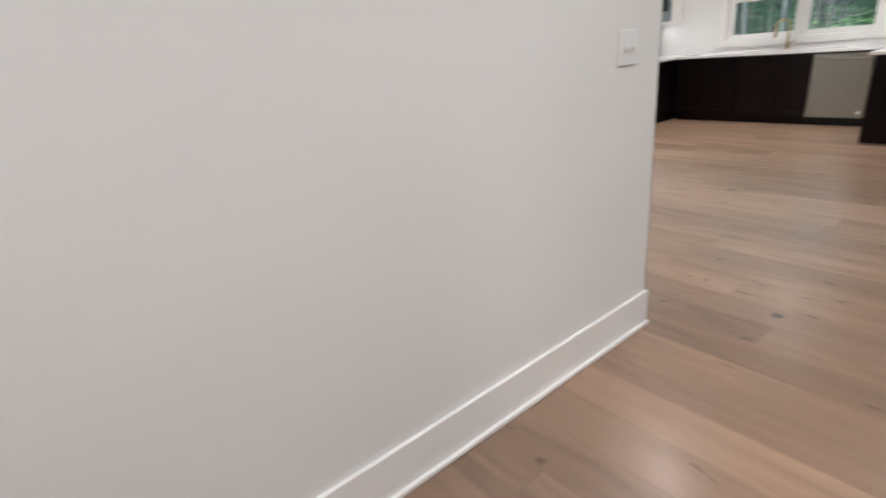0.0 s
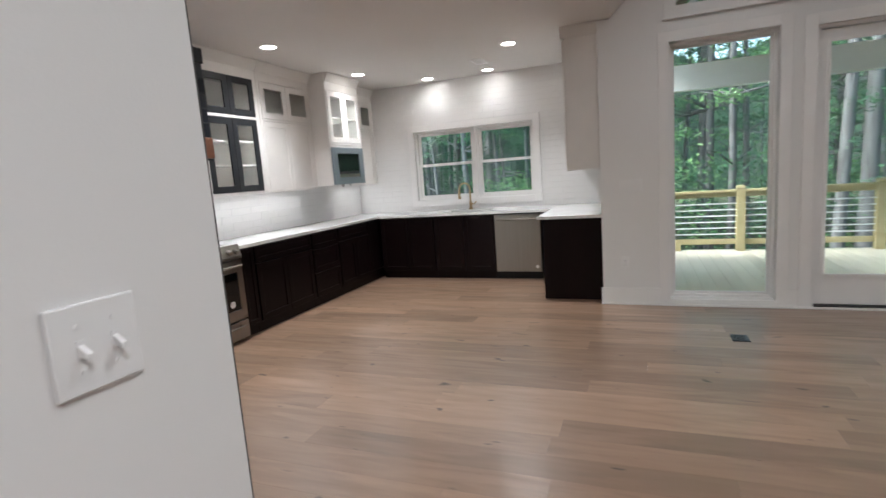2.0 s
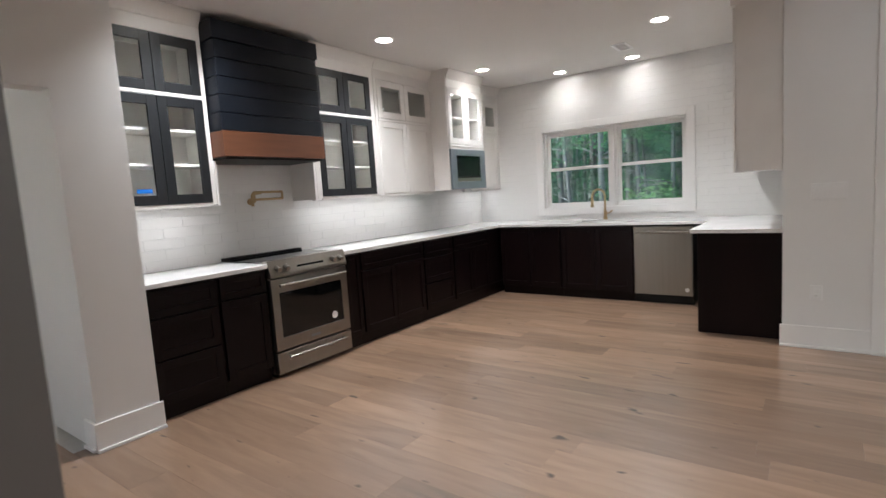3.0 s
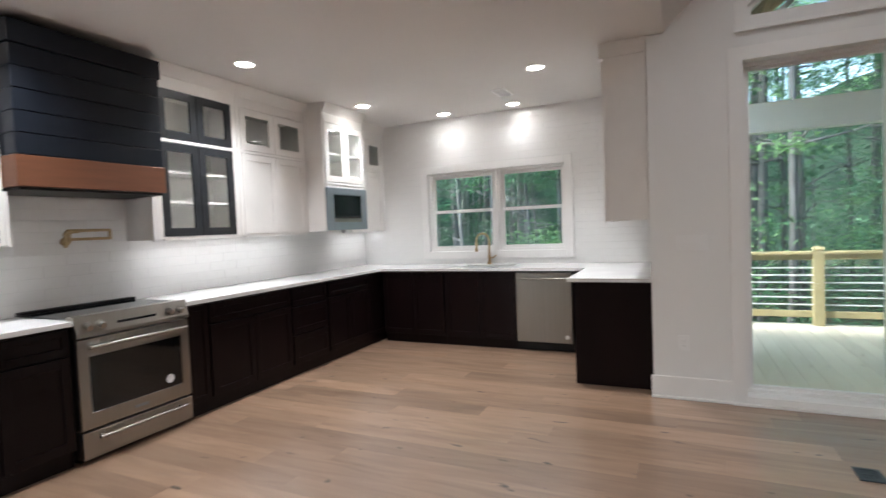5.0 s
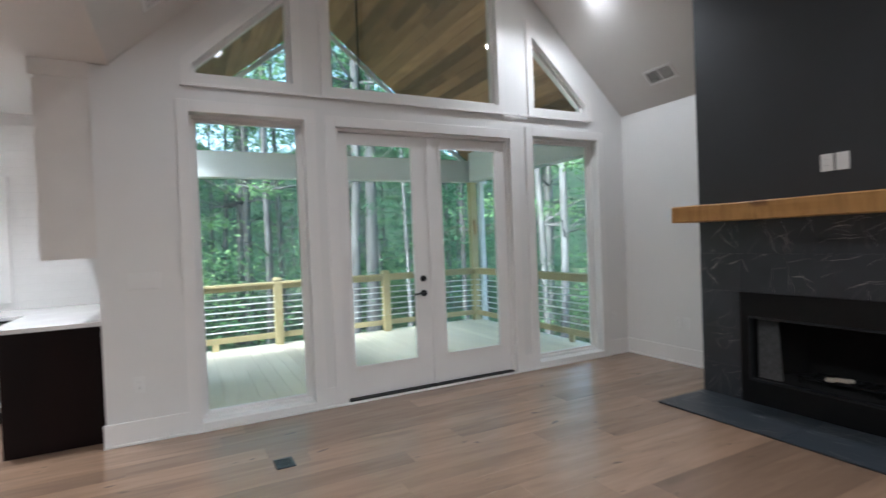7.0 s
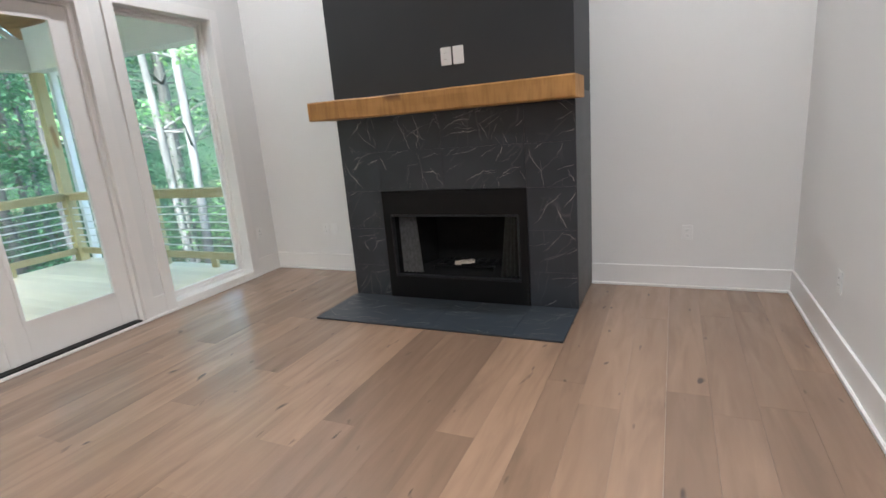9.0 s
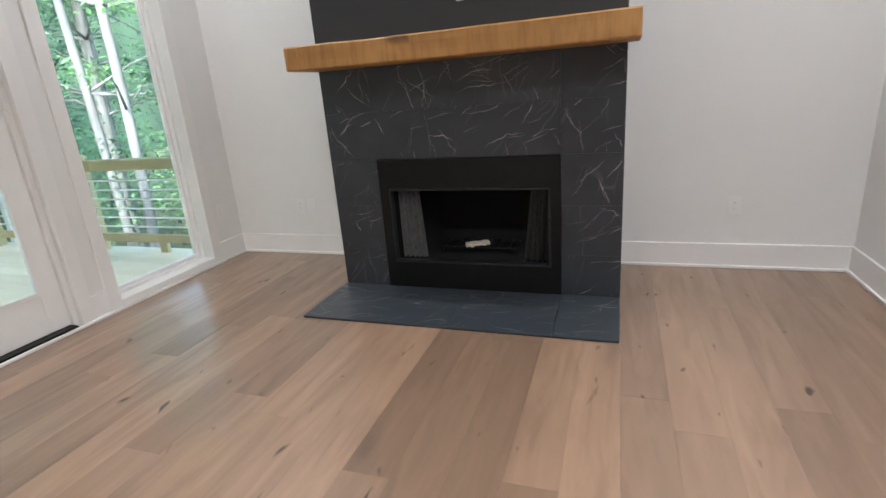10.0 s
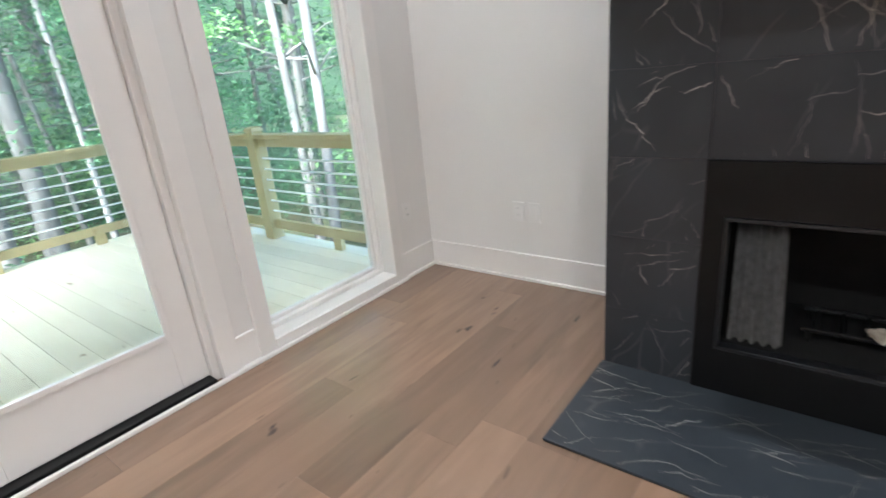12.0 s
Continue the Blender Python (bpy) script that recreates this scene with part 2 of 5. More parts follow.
STEEL = material("stainless_steel", (0.30, 0.278, 0.252), 0.30, 1.0, second=(0.278, 0.257, 0.232), scale=4, stretch=(12, 12, 0.4), rough_vary=0.02)
STEEL_DARK = material("steel_trim", (0.27, 0.31, 0.35), 0.35, 0.6, scale=8)
BRASS = material("brushed_brass", (0.50, 0.36, 0.20), 0.32, 1.0, scale=20)
BLACKGLASS = material("black_glass", (0.004, 0.005, 0.006), 0.05, second=(0.006, 0.007, 0.008), scale=1)
BLACKMETAL = material("black_metal", (0.004, 0.004, 0.0045), 0.4, 0.0, spec=0.25, second=(0.006, 0.006, 0.006), scale=9, bump=0.05)
MESH = material("fire_curtain", (0.30, 0.29, 0.28), 0.6, 0.2, second=(0.19, 0.185, 0.18), scale=40, bump=0.6, bump_scale=300)
SOOT = material("firebox_lining", (0.004, 0.004, 0.004), 0.9, second=(0.008, 0.0075, 0.007), scale=14, bump=0.3, bump_scale=60)
STONE = veined_stone("black_marble_tile", (0.024, 0.027, 0.033), (0.034, 0.038, 0.045), (0.50, 0.46, 0.42), 0.36, 1,
                     ((1.2, 0.6, 4.0, 7.0, 0.03, 0.50, 0.10),))
# base made lighter and bluer to paint in the sky reflected by the hearth
STONE_HEARTH_SKYLIT = veined_stone("hearth_marble_skylit", (0.030, 0.037, 0.046), (0.040, 0.048, 0.058), (0.48, 0.46, 0.44), 0.38, 2,
                            ((0.3, 0.6, 4.0, 7.0, 0.03, 0.50, 0.10),))
VEIN = material("marble_vein", (0.52, 0.48, 0.44), 0.4, second=(0.10, 0.10, 0.10), scale=9, detail=3)
PLASTIC = material("white_plastic", (0.80, 0.79, 0.78), 0.3, scale=4)
VENTGREY = material("register_metal", (0.05, 0.06, 0.072), 0.45, 0.5, scale=20)
SLOT = material("dark_slot", (0.02, 0.02, 0.02), 0.7, scale=9)
BLUE = material("blue_tape", (0.01, 0.17, 0.62), 0.6, scale=20)
PAPER = material("crumpled_paper", (0.66, 0.60, 0.50), 0.8, second=(0.5, 0.42, 0.33), scale=18)
SIDING = material("house_siding", (0.62, 0.62, 0.60), 0.6, scale=3, bump=0.05)
BEAMPAINT = material("porch_beam_paint", (0.66, 0.70, 0.71), 0.55, scale=2)
RAKEWHITE = material("rake_paint", (0.72, 0.74, 0.75), 0.5, scale=2)
ROD = material("metal_baluster", (0.72, 0.74, 0.76), 0.4, 0.2, scale=10)
BARK = material("tree_bark", (0.18, 0.187, 0.19), 0.9, second=(0.09, 0.09, 0.09), scale=9, stretch=(1, 1, 0.2), bump=0.8, bump_scale=18, vary=0.3)
LEAF = material("leaves", (0.16, 0.33, 0.13), 0.5, second=(0.26, 0.44, 0.19), scale=0.7, vary=0.35)
LEAF_DARK = material("dark_leaves", (0.045, 0.125, 0.07), 0.55, second=(0.09, 0.20, 0.105), scale=0.6, vary=0.35)
for m_ in (LEAF, LEAF_DARK):
    nt = m_.node_tree
    b_, o_ = nt.nodes["Principled BSDF"], nt.nodes["Material Output"]
    tl, ms = nt.nodes.new("ShaderNodeBsdfTranslucent"), nt.nodes.new("ShaderNodeMixShader")
    ms.inputs[0].default_value = 0.45
    nt.links.new(b_.inputs["Base Color"].links[0].from_socket, tl.inputs["Color"])
    nt.links.new(b_.outputs[0], ms.inputs[1])
    nt.links.new(tl.outputs[0], ms.inputs[2])
    nt.links.new(ms.outputs[0], o_.inputs["Surface"])
SOIL = material("forest_floor", (0.10, 0.085, 0.05), 0.95, second=(0.05, 0.075, 0.03), scale=1.4, bump=0.6, bump_scale=12)
FOREST = material("far_forest", (0.006, 0.022, 0.014), 0.9, second=(0.03, 0.07, 0.036), scale=0.55, detail=9, stretch=(1, 1, 0.55))
PANE = clear_glass("window_glass", (0.95, 1.0, 0.985))
CABGLASS = clear_glass("cabinet_glass", (0.96, 0.98, 0.96))
LENS = glowing("lamp_lens", (1.0, 0.93, 0.84), 9.0)


# ---- mesh helpers ----
def box(bm, x0, x1, y0, y1, z0, z1, bevel=0.0):
    x0, x1, y0, y1, z0, z1 = min(x0, x1), max(x0, x1), min(y0, y1), max(y0, y1), min(z0, z1), max(z0, z1)
    v = [bm.verts.new(p) for p in ((x0, y0, z0), (x1, y0, z0), (x1, y1, z0), (x0, y1, z0), (x0, y0, z1), (x1, y0, z1), (x1, y1, z1), (x0, y1, z1))]
    f = [bm.faces.new([v[i] for i in q]) for q in ((0, 3, 2, 1), (4, 5, 6, 7), (0, 1, 5, 4), (1, 2, 6, 5), (2, 3, 7, 6), (3, 0, 4, 7))]
    if bevel:
        edges = list({e for q in f for e in q.edges})
        bmesh.ops.bevel(bm, geom=edges, offset=bevel, segments=2, affect="EDGES", profile=0.5)


def prism(bm, pts, axis, a, b):
    """Extrude a flat outline along an axis. For x the outline is (y, z), for y (x, z), for z (x, y)."""
    def at(p, d):
        return {"x": (d, p[0], p[1]), "y": (p[0], d, p[1]), "z": (p[0], p[1], d)}[axis]
    lo, hi = [bm.verts.new(at(p, a)) for p in pts], [bm.verts.new(at(p, b)) for p in pts]
    bm.faces.new(lo[::-1])
    bm.faces.new(hi)
    k = len(pts)
    for i in range(k):
        bm.faces.new((lo[i], lo[(i + 1) % k], hi[(i + 1) % k], hi[i]))
    bmesh.ops.recalc_face_normals(bm, faces=bm.faces[:])


def tube(bm, a, b, r0, r1=None, seg=16):
    a, b = Vector(a), Vector(b)
    m = Matrix.Translation((a + b) / 2) @ (b - a).to_track_quat("Z", "Y").to_matrix().to_4x4()
    bmesh.ops.create_cone(bm, cap_ends=True, segments=seg, radius1=r0, radius2=r0 if r1 is None else r1, depth=(b - a).length, matrix=m)


def bent_tube(bm, pts, r, seg=12):
    """A tube that follows a line of places, with ball joints."""
    for p, q in zip(pts, pts[1:]):
        tube(bm, p, q, r, seg=seg)
    for p in pts[1:-1]:
        bmesh.ops.create_uvsphere(bm, u_segments=seg, v_segments=8, radius=r, matrix=Matrix.Translation(p))


def rim(bm, o, i, y0, y1):
    """One closed frame between an outer and an inner rectangle (x0, x1, z0, z1)."""
    def ring(q, y):
        return [bm.verts.new((x, y, z)) for x, z in ((q[0], q[2]), (q[1], q[2]), (q[1], q[3]), (q[0], q[3]))]
    loops = [ring(o, y0), ring(o, y1), ring(i, y1), ring(i, y0)]
    for a, b in zip(loops, loops[1:] + loops[:1]):
        for k in range(4):
            bm.faces.new((a[k], a[(k + 1) % 4], b[(k + 1) % 4], b[k]))
    bmesh.ops.recalc_face_normals(bm, faces=bm.faces[:])
    bmesh.ops.bevel(bm, geom=bm.edges[:], offset=0.002, segments=1, affect="EDGES")


def smooth(bm):
    for f in bm.faces:
        f.smooth = True


def mesh_of(name, bm, mat):
    me = bpy.data.meshes.new(name)
    bm.to_mesh(me)
    bm.free()
    me.materials.append(mat)
    return me


def thing(name, label, category, at=(0, 0, 0), group="", kind=""):
    ob = new(name)
    ob.empty_display_size = 0.1
    ob.location = at
    return tagged(ob, label, category, group, kind)


def part(name, bm, mat, parent, label=""):
    """Links a bmesh, drawn in world metres, as one mesh under its thing or part."""
    base = Vector()
    p = parent
    while p:
        base += p.location
        p = p.parent
    bm.transform(Matrix.Translation(-base))
    ob = new(name, mesh_of(name, bm, mat))
    ob.parent = parent
    return tagged(ob, label)


def solid(name, bm, mat, label="", category="", kind="structure", group=""):
    return tagged(new(name, mesh_of(name, bm, mat)), label, category, group, kind)


def block(name, dims, mat, label="", category="", kind="structure", bevel=0.0):
    bm = bmesh.new()
    box(bm, *dims, bevel)
    return solid(name, bm, mat, label, category, kind)


def bpart(name, dims, mat, parent, label="", bevel=0.0):
    bm = bmesh.new()
    box(bm, *dims, bevel)
    return part(name, bm, mat, parent, label)


def roof(y):
    """Height of the vaulted ceiling."""
    return H + SLOPE * min(y - EAVE_S, EAVE_N - y)


# ---- large structure ----
T = 0.16
floor = block("floor", (-2.0, W + T, -4.0, 6.6, -0.30, -0.024), GROUT, "wide brown oak plank floor running through the rooms", "floor")
block("kitchen_subfloor", (W + T, 9.7, 1.15, 5.2, -0.30, -0.024), GROUT, "floor base under the kitchen bay", "floor")

# flat ceiling over kitchen and hall
bm = bmesh.new()
box(bm, 3.12, 9.7, EAVE_N, 5.2, H, H + 0.15)
box(bm, -2.0, 3.12, -1.2, 6.6, H, H + 0.15)
box(bm, 3.12, 5.2, 5.2, 6.6, H, H + 0.15)
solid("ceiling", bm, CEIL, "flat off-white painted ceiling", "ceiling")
# vaulted ceiling over the living room
bm = bmesh.new()
zr = roof(RIDGE_Y)
prism(bm, [(EAVE_S - 0.2, H - 0.2 * SLOPE), (RIDGE_Y, zr), (EAVE_N, H), (EAVE_N, H + 0.2), (RIDGE_Y, zr + 0.2), (EAVE_S - 0.2, H + 0.2)], "x", 3.0, W + T)
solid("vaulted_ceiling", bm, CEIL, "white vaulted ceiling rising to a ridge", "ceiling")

# glazed gable wall
SW = (-0.20, 0.655, 0.065, 2.415)
SW2 = (-3.42, -2.53, 0.065, 2.415)
DOOR = (-2.245, -0.46, 0.0, 2.375)
GZ = 2.70
bm = bmesh.new()
for y0, y1, z0, z1 in ((SW[1], 1.27, 0, GZ), (DOOR[1], SW[0], 0, GZ), (SW2[1], DOOR[0], 0, GZ), (-3.82, SW2[0], 0, GZ),
                       (SW[0], SW[1], 0, SW[2]), (SW[0], SW[1], SW[3], GZ), (SW2[0], SW2[1], 0, SW2[2]), (SW2[0], SW2[1], SW2[3], GZ),
                       (DOOR[0], DOOR[1], DOOR[3], GZ)):
    box(bm, W, W + T, y0, y1, z0, z1)
OFF = 0.42
for y0, y1 in ((-0.435, -0.12), (-2.566, -2.13)):
    prism(bm, [(y0, GZ), (y1, GZ), (y1, roof(y1) - OFF), (y0, roof(y0) - OFF)], "x", W, W + T)
prism(bm, [(EAVE_N, GZ), (EAVE_N, H + 0.01), (RIDGE_Y, zr + 0.01), (RIDGE_Y, zr - OFF), (0.62, roof(0.62) - OFF), (0.62, GZ)], "x", W, W + T)
prism(bm, [(EAVE_S, GZ), (-3.28, GZ), (-3.28, roof(-3.28) - OFF), (RIDGE_Y, zr - OFF), (RIDGE_Y, zr + 0.01), (EAVE_S, H + 0.01)], "x", W, W + T)
solid("wall_east", bm, PAINT, "white gable wall with tall glazing and French doors", "wall")

# remaining walls
block("wall_kitchen_bay", (W + T, 9.66, 1.11, 1.27, 0, H), PAINT, "white wall beside the kitchen run", "wall")
bm = bmesh.new()
KW = (2.24, 3.985, 1.043, 2.033)
X1 = 9.5
box(bm, X1, X1 + T, 1.27, KW[0], 0, H)
box(bm, X1, X1 + T, KW[1], 5.14, 0, H)
box(bm, X1, X1 + T, KW[0], KW[1], 0, KW[2])
box(bm, X1, X1 + T, KW[0], KW[1], KW[3], H)
solid("wall_sink", bm, PAINT, "white kitchen wall with a wide window over the sink", "wall")
YK = 4.98
block("wall_range", (4.535, X1, YK, YK + T, 0, H), PAINT, "white kitchen wall behind the range", "wall")
bm = bmesh.new()
box(bm, 4.19, 4.535, 4.317, 5.14, 0, H)
box(bm, 1.2, 4.19, 4.317, 4.44, 2.0, H)
solid("wall_stub", bm, PAINT, "white wall end and header beside a passage", "wall")
bm = bmesh.new()
box(bm, 1.2, 5.2, 6.08, 6.23, 0, H)
box(bm, 5.04, 5.2, 5.14, 6.08, 0, H)
solid("wall_passage", bm, PAINT, "white wall of the passage beyond", "wall")
bm = bmesh.new()
prism(bm, [(-2.0, 1.57), (3.215, 1.57), (3.215, 1.574), (3.335, 1.74), (-2.0, 1.74)], "z", 0, H)
solid("wall_hall", bm, PAINT, "smooth white hall wall with a light switch", "wall")
# thin sheet over the angled wall end, much darker than the wall paint
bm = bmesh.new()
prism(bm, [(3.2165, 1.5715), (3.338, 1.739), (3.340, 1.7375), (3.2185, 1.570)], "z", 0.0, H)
solid("wall_end_sheet", bm, GREY_END, "dark grey strip down the wall end", "trim")
block("wall_south", (2.96, W + T, -3.98, -3.82, 0, H), PAINT, "white wall behind the fireplace", "wall")
bm = bmesh.new()
box(bm, 2.96, 3.12, -3.82, -1.1, 0, H)
prism(bm, [(EAVE_S, H), (EAVE_N, H), (RIDGE_Y, zr + 0.01)], "x", 2.96, 3.12)
solid("wall_west", bm, PAINT, "white living room wall and gable", "wall")
bm = bmesh.new()
box(bm, -2.0, 2.96, -1.26, -1.1, 0, H)
box(bm, -2.16, -2.0, -1.26, 6.23, 0, H)
box(bm, -2.0, 1.2, 4.317, 4.44, 0, H)
solid("wall_hall_back", bm, PAINT, "plain white walls that close the hall", "wall")


def skirting(name, runs):
    """Baseboard with a small shoe moulding at the floor. Runs: (x0, x1, y0, y1, side) with the side that faces the room."""
    for x0, x1, y0, y1, side in runs:
        bm = bmesh.new()
        t, s = 0.016, 0.030
        for d, z0, z1 in ((t, 0.0, 0.166), (s, 0.0, 0.018)):
            if side == "-y":
                box(bm, x0, x1, y0 - d, y0, z0, z1, 0.003)
            elif side == "+y":
                box(bm, x0, x1, y0, y0 + d, z0, z1, 0.003)
            elif side == "-x":
                box(bm, x0 - d, x0, y0, y1, z0, z1, 0.003)
            else:
                box(bm, x0, x0 + d, y0, y1, z0, z1, 0.003)
        solid(name, bm, TRIM, "white painted baseboard with shoe moulding", "baseboard")


skirting("baseboard", [(-2.0, 3.222, 1.57, 1.57, "-y"), (4.174, 4.551, 4.317, 4.317, "-y"), (4.19, 4.19, 4.317, 4.46, "-x"),
                       (W, W, 0.745, 1.285, "-x"), (W, W, -3.82, -3.51, "-x"), (3.12, 4.485, -3.82, -3.82, "+y"), (6.325, W, -3.82, -3.82, "+y"),
                       (3.12, 3.12, -3.82, -1.1, "+x"), (1.2, 5.04, 6.08, 6.08, "-y"), (W, W, -0.37, -0.29, "-x"), (W, W, -2.44, -2.335, "-x")])


# ---- window and door fittings of the gable wall ----
def casing(name, y0, y1, z0, z1, w=0.09, sill=True):
    """Flat casing round an opening in the gable wall, with jamb liners."""
    bm = bmesh.new()
    x = W - 0.02
    box(bm, x, W, y0 - w, y0, 0.0, z1 + w, 0.003)
    box(bm, x, W, y1, y1 + w, 0.0, z1 + w, 0.003)
    box(bm, x, W, y0, y1, z1, z1 + w, 0.003)
    if sill:
        box(bm, x - 0.006, W, y0, y1, 0.018, z0, 0.003)
    return solid(name, bm, TRIM, "white painted casing round the tall opening", "trim")


casing("trim_window_1", *SW)
casing("trim_window_2", *SW2)
casing("trim_door_1", DOOR[0], DOOR[1], 0, DOOR[3], sill=False)


def fixed_window(name, y0, y1, z0, z1):
    ob = thing(name, "tall fixed window in a white frame", "window", (W + 0.08, (y0 + y1) / 2, z0), kind="structure")
    bm = bmesh.new()
    f, g = 0.026, 0.048
    for a in ((y0, y0 + f, z0, z1), (y1 - f, y1, z0, z1), (y0 + f, y1 - f, z0, z0 + f), (y0 + f, y1 - f, z1 - f, z1)):
        box(bm, W + 0.085, W + 0.162, *a, 0.003)
    for a in ((y0 + f, y0 + g, z0 + f, z1 - f), (y1 - g, y1 - f, z0 + f, z1 - f), (y0 + g, y1 - g, z0 + f, z0 + g), (y0 + g, y1 - g, z1 - g, z1 - f)):
        box(bm, W + 0.112, W + 0.156, *a, 0.003)
    part("window_frame", bm, TRIM, ob)
    p = bpart("pane", (W + 0.130, W + 0.136, y0 + g, y1 - g, z0 + g, z1 - g), PANE, ob)
    p.visible_shadow = False


fixed_window("window_1", *SW)
fixed_window("window_2", *SW2)


def gable_window(name, outline):
    """A slanted window: outline as (y, z), in order; sash bars along each edge and a pane."""
    cy, cz = sum(p[0] for p in outline) / len(outline), sum(p[1] for p in outline) / len(outline)
    ob = thing(name, "slope-topped gable window in a white frame", "window", (W + 0.08, cy, cz), kind="structure")

    def inset(d):
        k, res = len(outline), []
        for i in range(k):
            a, b, c = Vector(outline[i - 1]), Vector(outline[i]), Vector(outline[(i + 1) % k])
            u, v = (b - a).normalized(), (c - b).normalized()
            n1, n2 = Vector((-u.y, u.x)), Vector((-v.y, v.x))
            s = n1 + n2
            res.append(b + s * (d / (s.dot(n1))))
        return res
    sign = 1 if sum(a[0] * b[1] - b[0] * a[1] for a, b in zip(outline, outline[1:] + outline[:1])) > 0 else -1
    ins = inset(0.03 * sign)
    bm = bmesh.new()
    k = len(outline)
    for i in range(k):
        j = (i + 1) % k
        prism(bm, [outline[i], outline[j], tuple(ins[j]), tuple(ins[i])], "x", W + 0.05, W + 0.11)
    part("window_frame", bm, TRIM, ob)
    bm = bmesh.new()
    prism(bm, [tuple(p) for p in ins], "x", W + 0.078, W + 0.084)
    p = part("pane", bm, PANE, ob)
    p.visible_shadow = False
    # casing boards on the room side
    out = inset(-0.075 * sign)
    bm = bmesh.new()
    for i in range(k):
        j = (i + 1) % k
        prism(bm, [outline[i], outline[j], tuple(out[j]), tuple(out[i])], "x", W - 0.02, W)
    part("casing", bm, TRIM, ob)


gable_window("window_3", [(0.62, GZ), (0.62, roof(0.62) - OFF), (-0.12, roof(-0.12) - OFF), (-0.12, GZ)])
gable_window("window_4", [(-0.435, GZ), (-0.435, roof(-0.435) - OFF), (RIDGE_Y, zr - OFF), (-2.13, roof(-2.13) - OFF), (-2.13, GZ)])
gable_window("window_5", [(-2.566, GZ), (-2.566, roof(-2.566) - OFF), (-3.28, roof(-3.28) - OFF), (-3.28, GZ)])
for y0, y1 in ((-0.265, 0.70), (-2.335, -0.285), (-3.29, -2.355)):
    bm = bmesh.new()
    box(bm, W - 0.034, W - 0.0205, y0, y1, 2.605, 2.628, 0.003)
    solid("trim_ledge", bm, TRIM, "thin white ledge moulding under the gable windows", "trim")
block("trim_shoe", (W - 0.046, W - 0.027, -3.51, 0.745, 0.0, 0.019), TRIM, "white shoe moulding along the glazed wall", "trim", bevel=0.004)

bm = bmesh.new()
box(bm, W + 0.02, W + T, DOOR[0], DOOR[0] + 0.032, 0.0, DOOR[3], 0.002)
box(bm, W + 0.02, W + T, DOOR[1] - 0.032, DOOR[1], 0.0, DOOR[3], 0.002)
box(bm, W + 0.02, W + T, DOOR[0] + 0.032, DOOR[1] - 0.032, DOOR[3] - 0.03, DOOR[3], 0.002)
solid("door_frame", bm, TRIM, "white painted door frame", "door frame")
block("door_threshold", (W - 0.012, W + T, DOOR[0] + 0.032, DOOR[1] - 0.032, 0.0, 0.024), BLACKMETAL, "dark bronze door threshold", "threshold", bevel=0.004)


def french_leaf(name, y0, y1, g0, g1, handle_y=None):
    ob = thing(name, "white glazed French door leaf, closed", "door", (W + 0.06, (y0 + y1) / 2, 0.028), kind="structure")
    x0, x1, z0, z1 = W + 0.045, W + 0.09, 0.028, 2.34
    bm = bmesh.new()
    for a in ((y0, g0, z0, z1), (g1, y1, z0, z1), (g0, g1, z0, 0.288), (g0, g1, 2.25, z1)):
        box(bm, x0, x1, *a, 0.002)
    leaf = part("door_leaf", bm, TRIM, ob)
    bm = bmesh.new()
    for a in ((g0 - 0.012, g0 + 0.012, 0.276, 2.262), (g1 - 0.012, g1 + 0.012, 0.276, 2.262), (g0 + 0.012, g1 - 0.012, 0.276, 0.300), (g0 + 0.012, g1 - 0.012, 2.238, 2.262)):
        box(bm, x0 - 0.008, x0 + 0.001, *a, 0.002)
    part("glazing_bead", bm, TRIM, leaf)
    p = bpart("pane", (x0 + 0.02, x0 + 0.026, g0, g1, 0.288, 2.25), PANE, leaf)
    p.visible_shadow = False
    if handle_y:
        bm = bmesh.new()
        tube(bm, (x0, handle_y, 1.025), (x0 - 0.02, handle_y, 1.025), 0.030, 0.026, 20)
        box(bm, x0 - 0.045, x0 - 0.018, handle_y - 0.006, handle_y + 0.006, 1.005, 1.045, 0.003)
        part("deadbolt", bm, BLACKMETAL, ob, "black deadbolt turn")
        bm = bmesh.new()
        tube(bm, (x0, handle_y, 0.888), (x0 - 0.012, handle_y, 0.888), 0.032, 0.030, 20)
        tube(bm, (x0, handle_y, 0.888), (x0 - 0.055, handle_y, 0.888), 0.011)
        bent_tube(bm, [(x0 - 0.05, handle_y, 0.888), (x0 - 0.052, handle_y + 0.06, 0.892), (x0 - 0.05, handle_y + 0.115, 0.884)], 0.009)
        part("lever_handle", bm, BLACKMETAL, ob, "black lever handle")


french_leaf("door_1", -1.347, -0.495, -1.176, -0.556, -1.25)
french_leaf("door_2", -2.21, -1.353, -2.09, -1.466)
block("trim_astragal", (W + 0.030, W + 0.0445, -1.385, -1.325, 0.03, 2.338), TRIM, "white strip where the door leaves meet", "trim", bevel=0.003)

# kitchen window: two double-hung units
bm = bmesh.new()
cw = 0.088
for a in ((KW[0] - cw, KW[0], KW[2] - cw, KW[3] + cw), (KW[1], KW[1] + cw, KW[2] - cw, KW[3] + cw), (KW[0], KW[1], KW[3], KW[3] + cw), (KW[0], KW[1], KW[2] - cw, KW[2])):
    box(bm, X1 - 0.032, X1, *a, 0.003)
solid("trim_window_6", bm, TRIM, "wide white casing round the kitchen window", "trim")


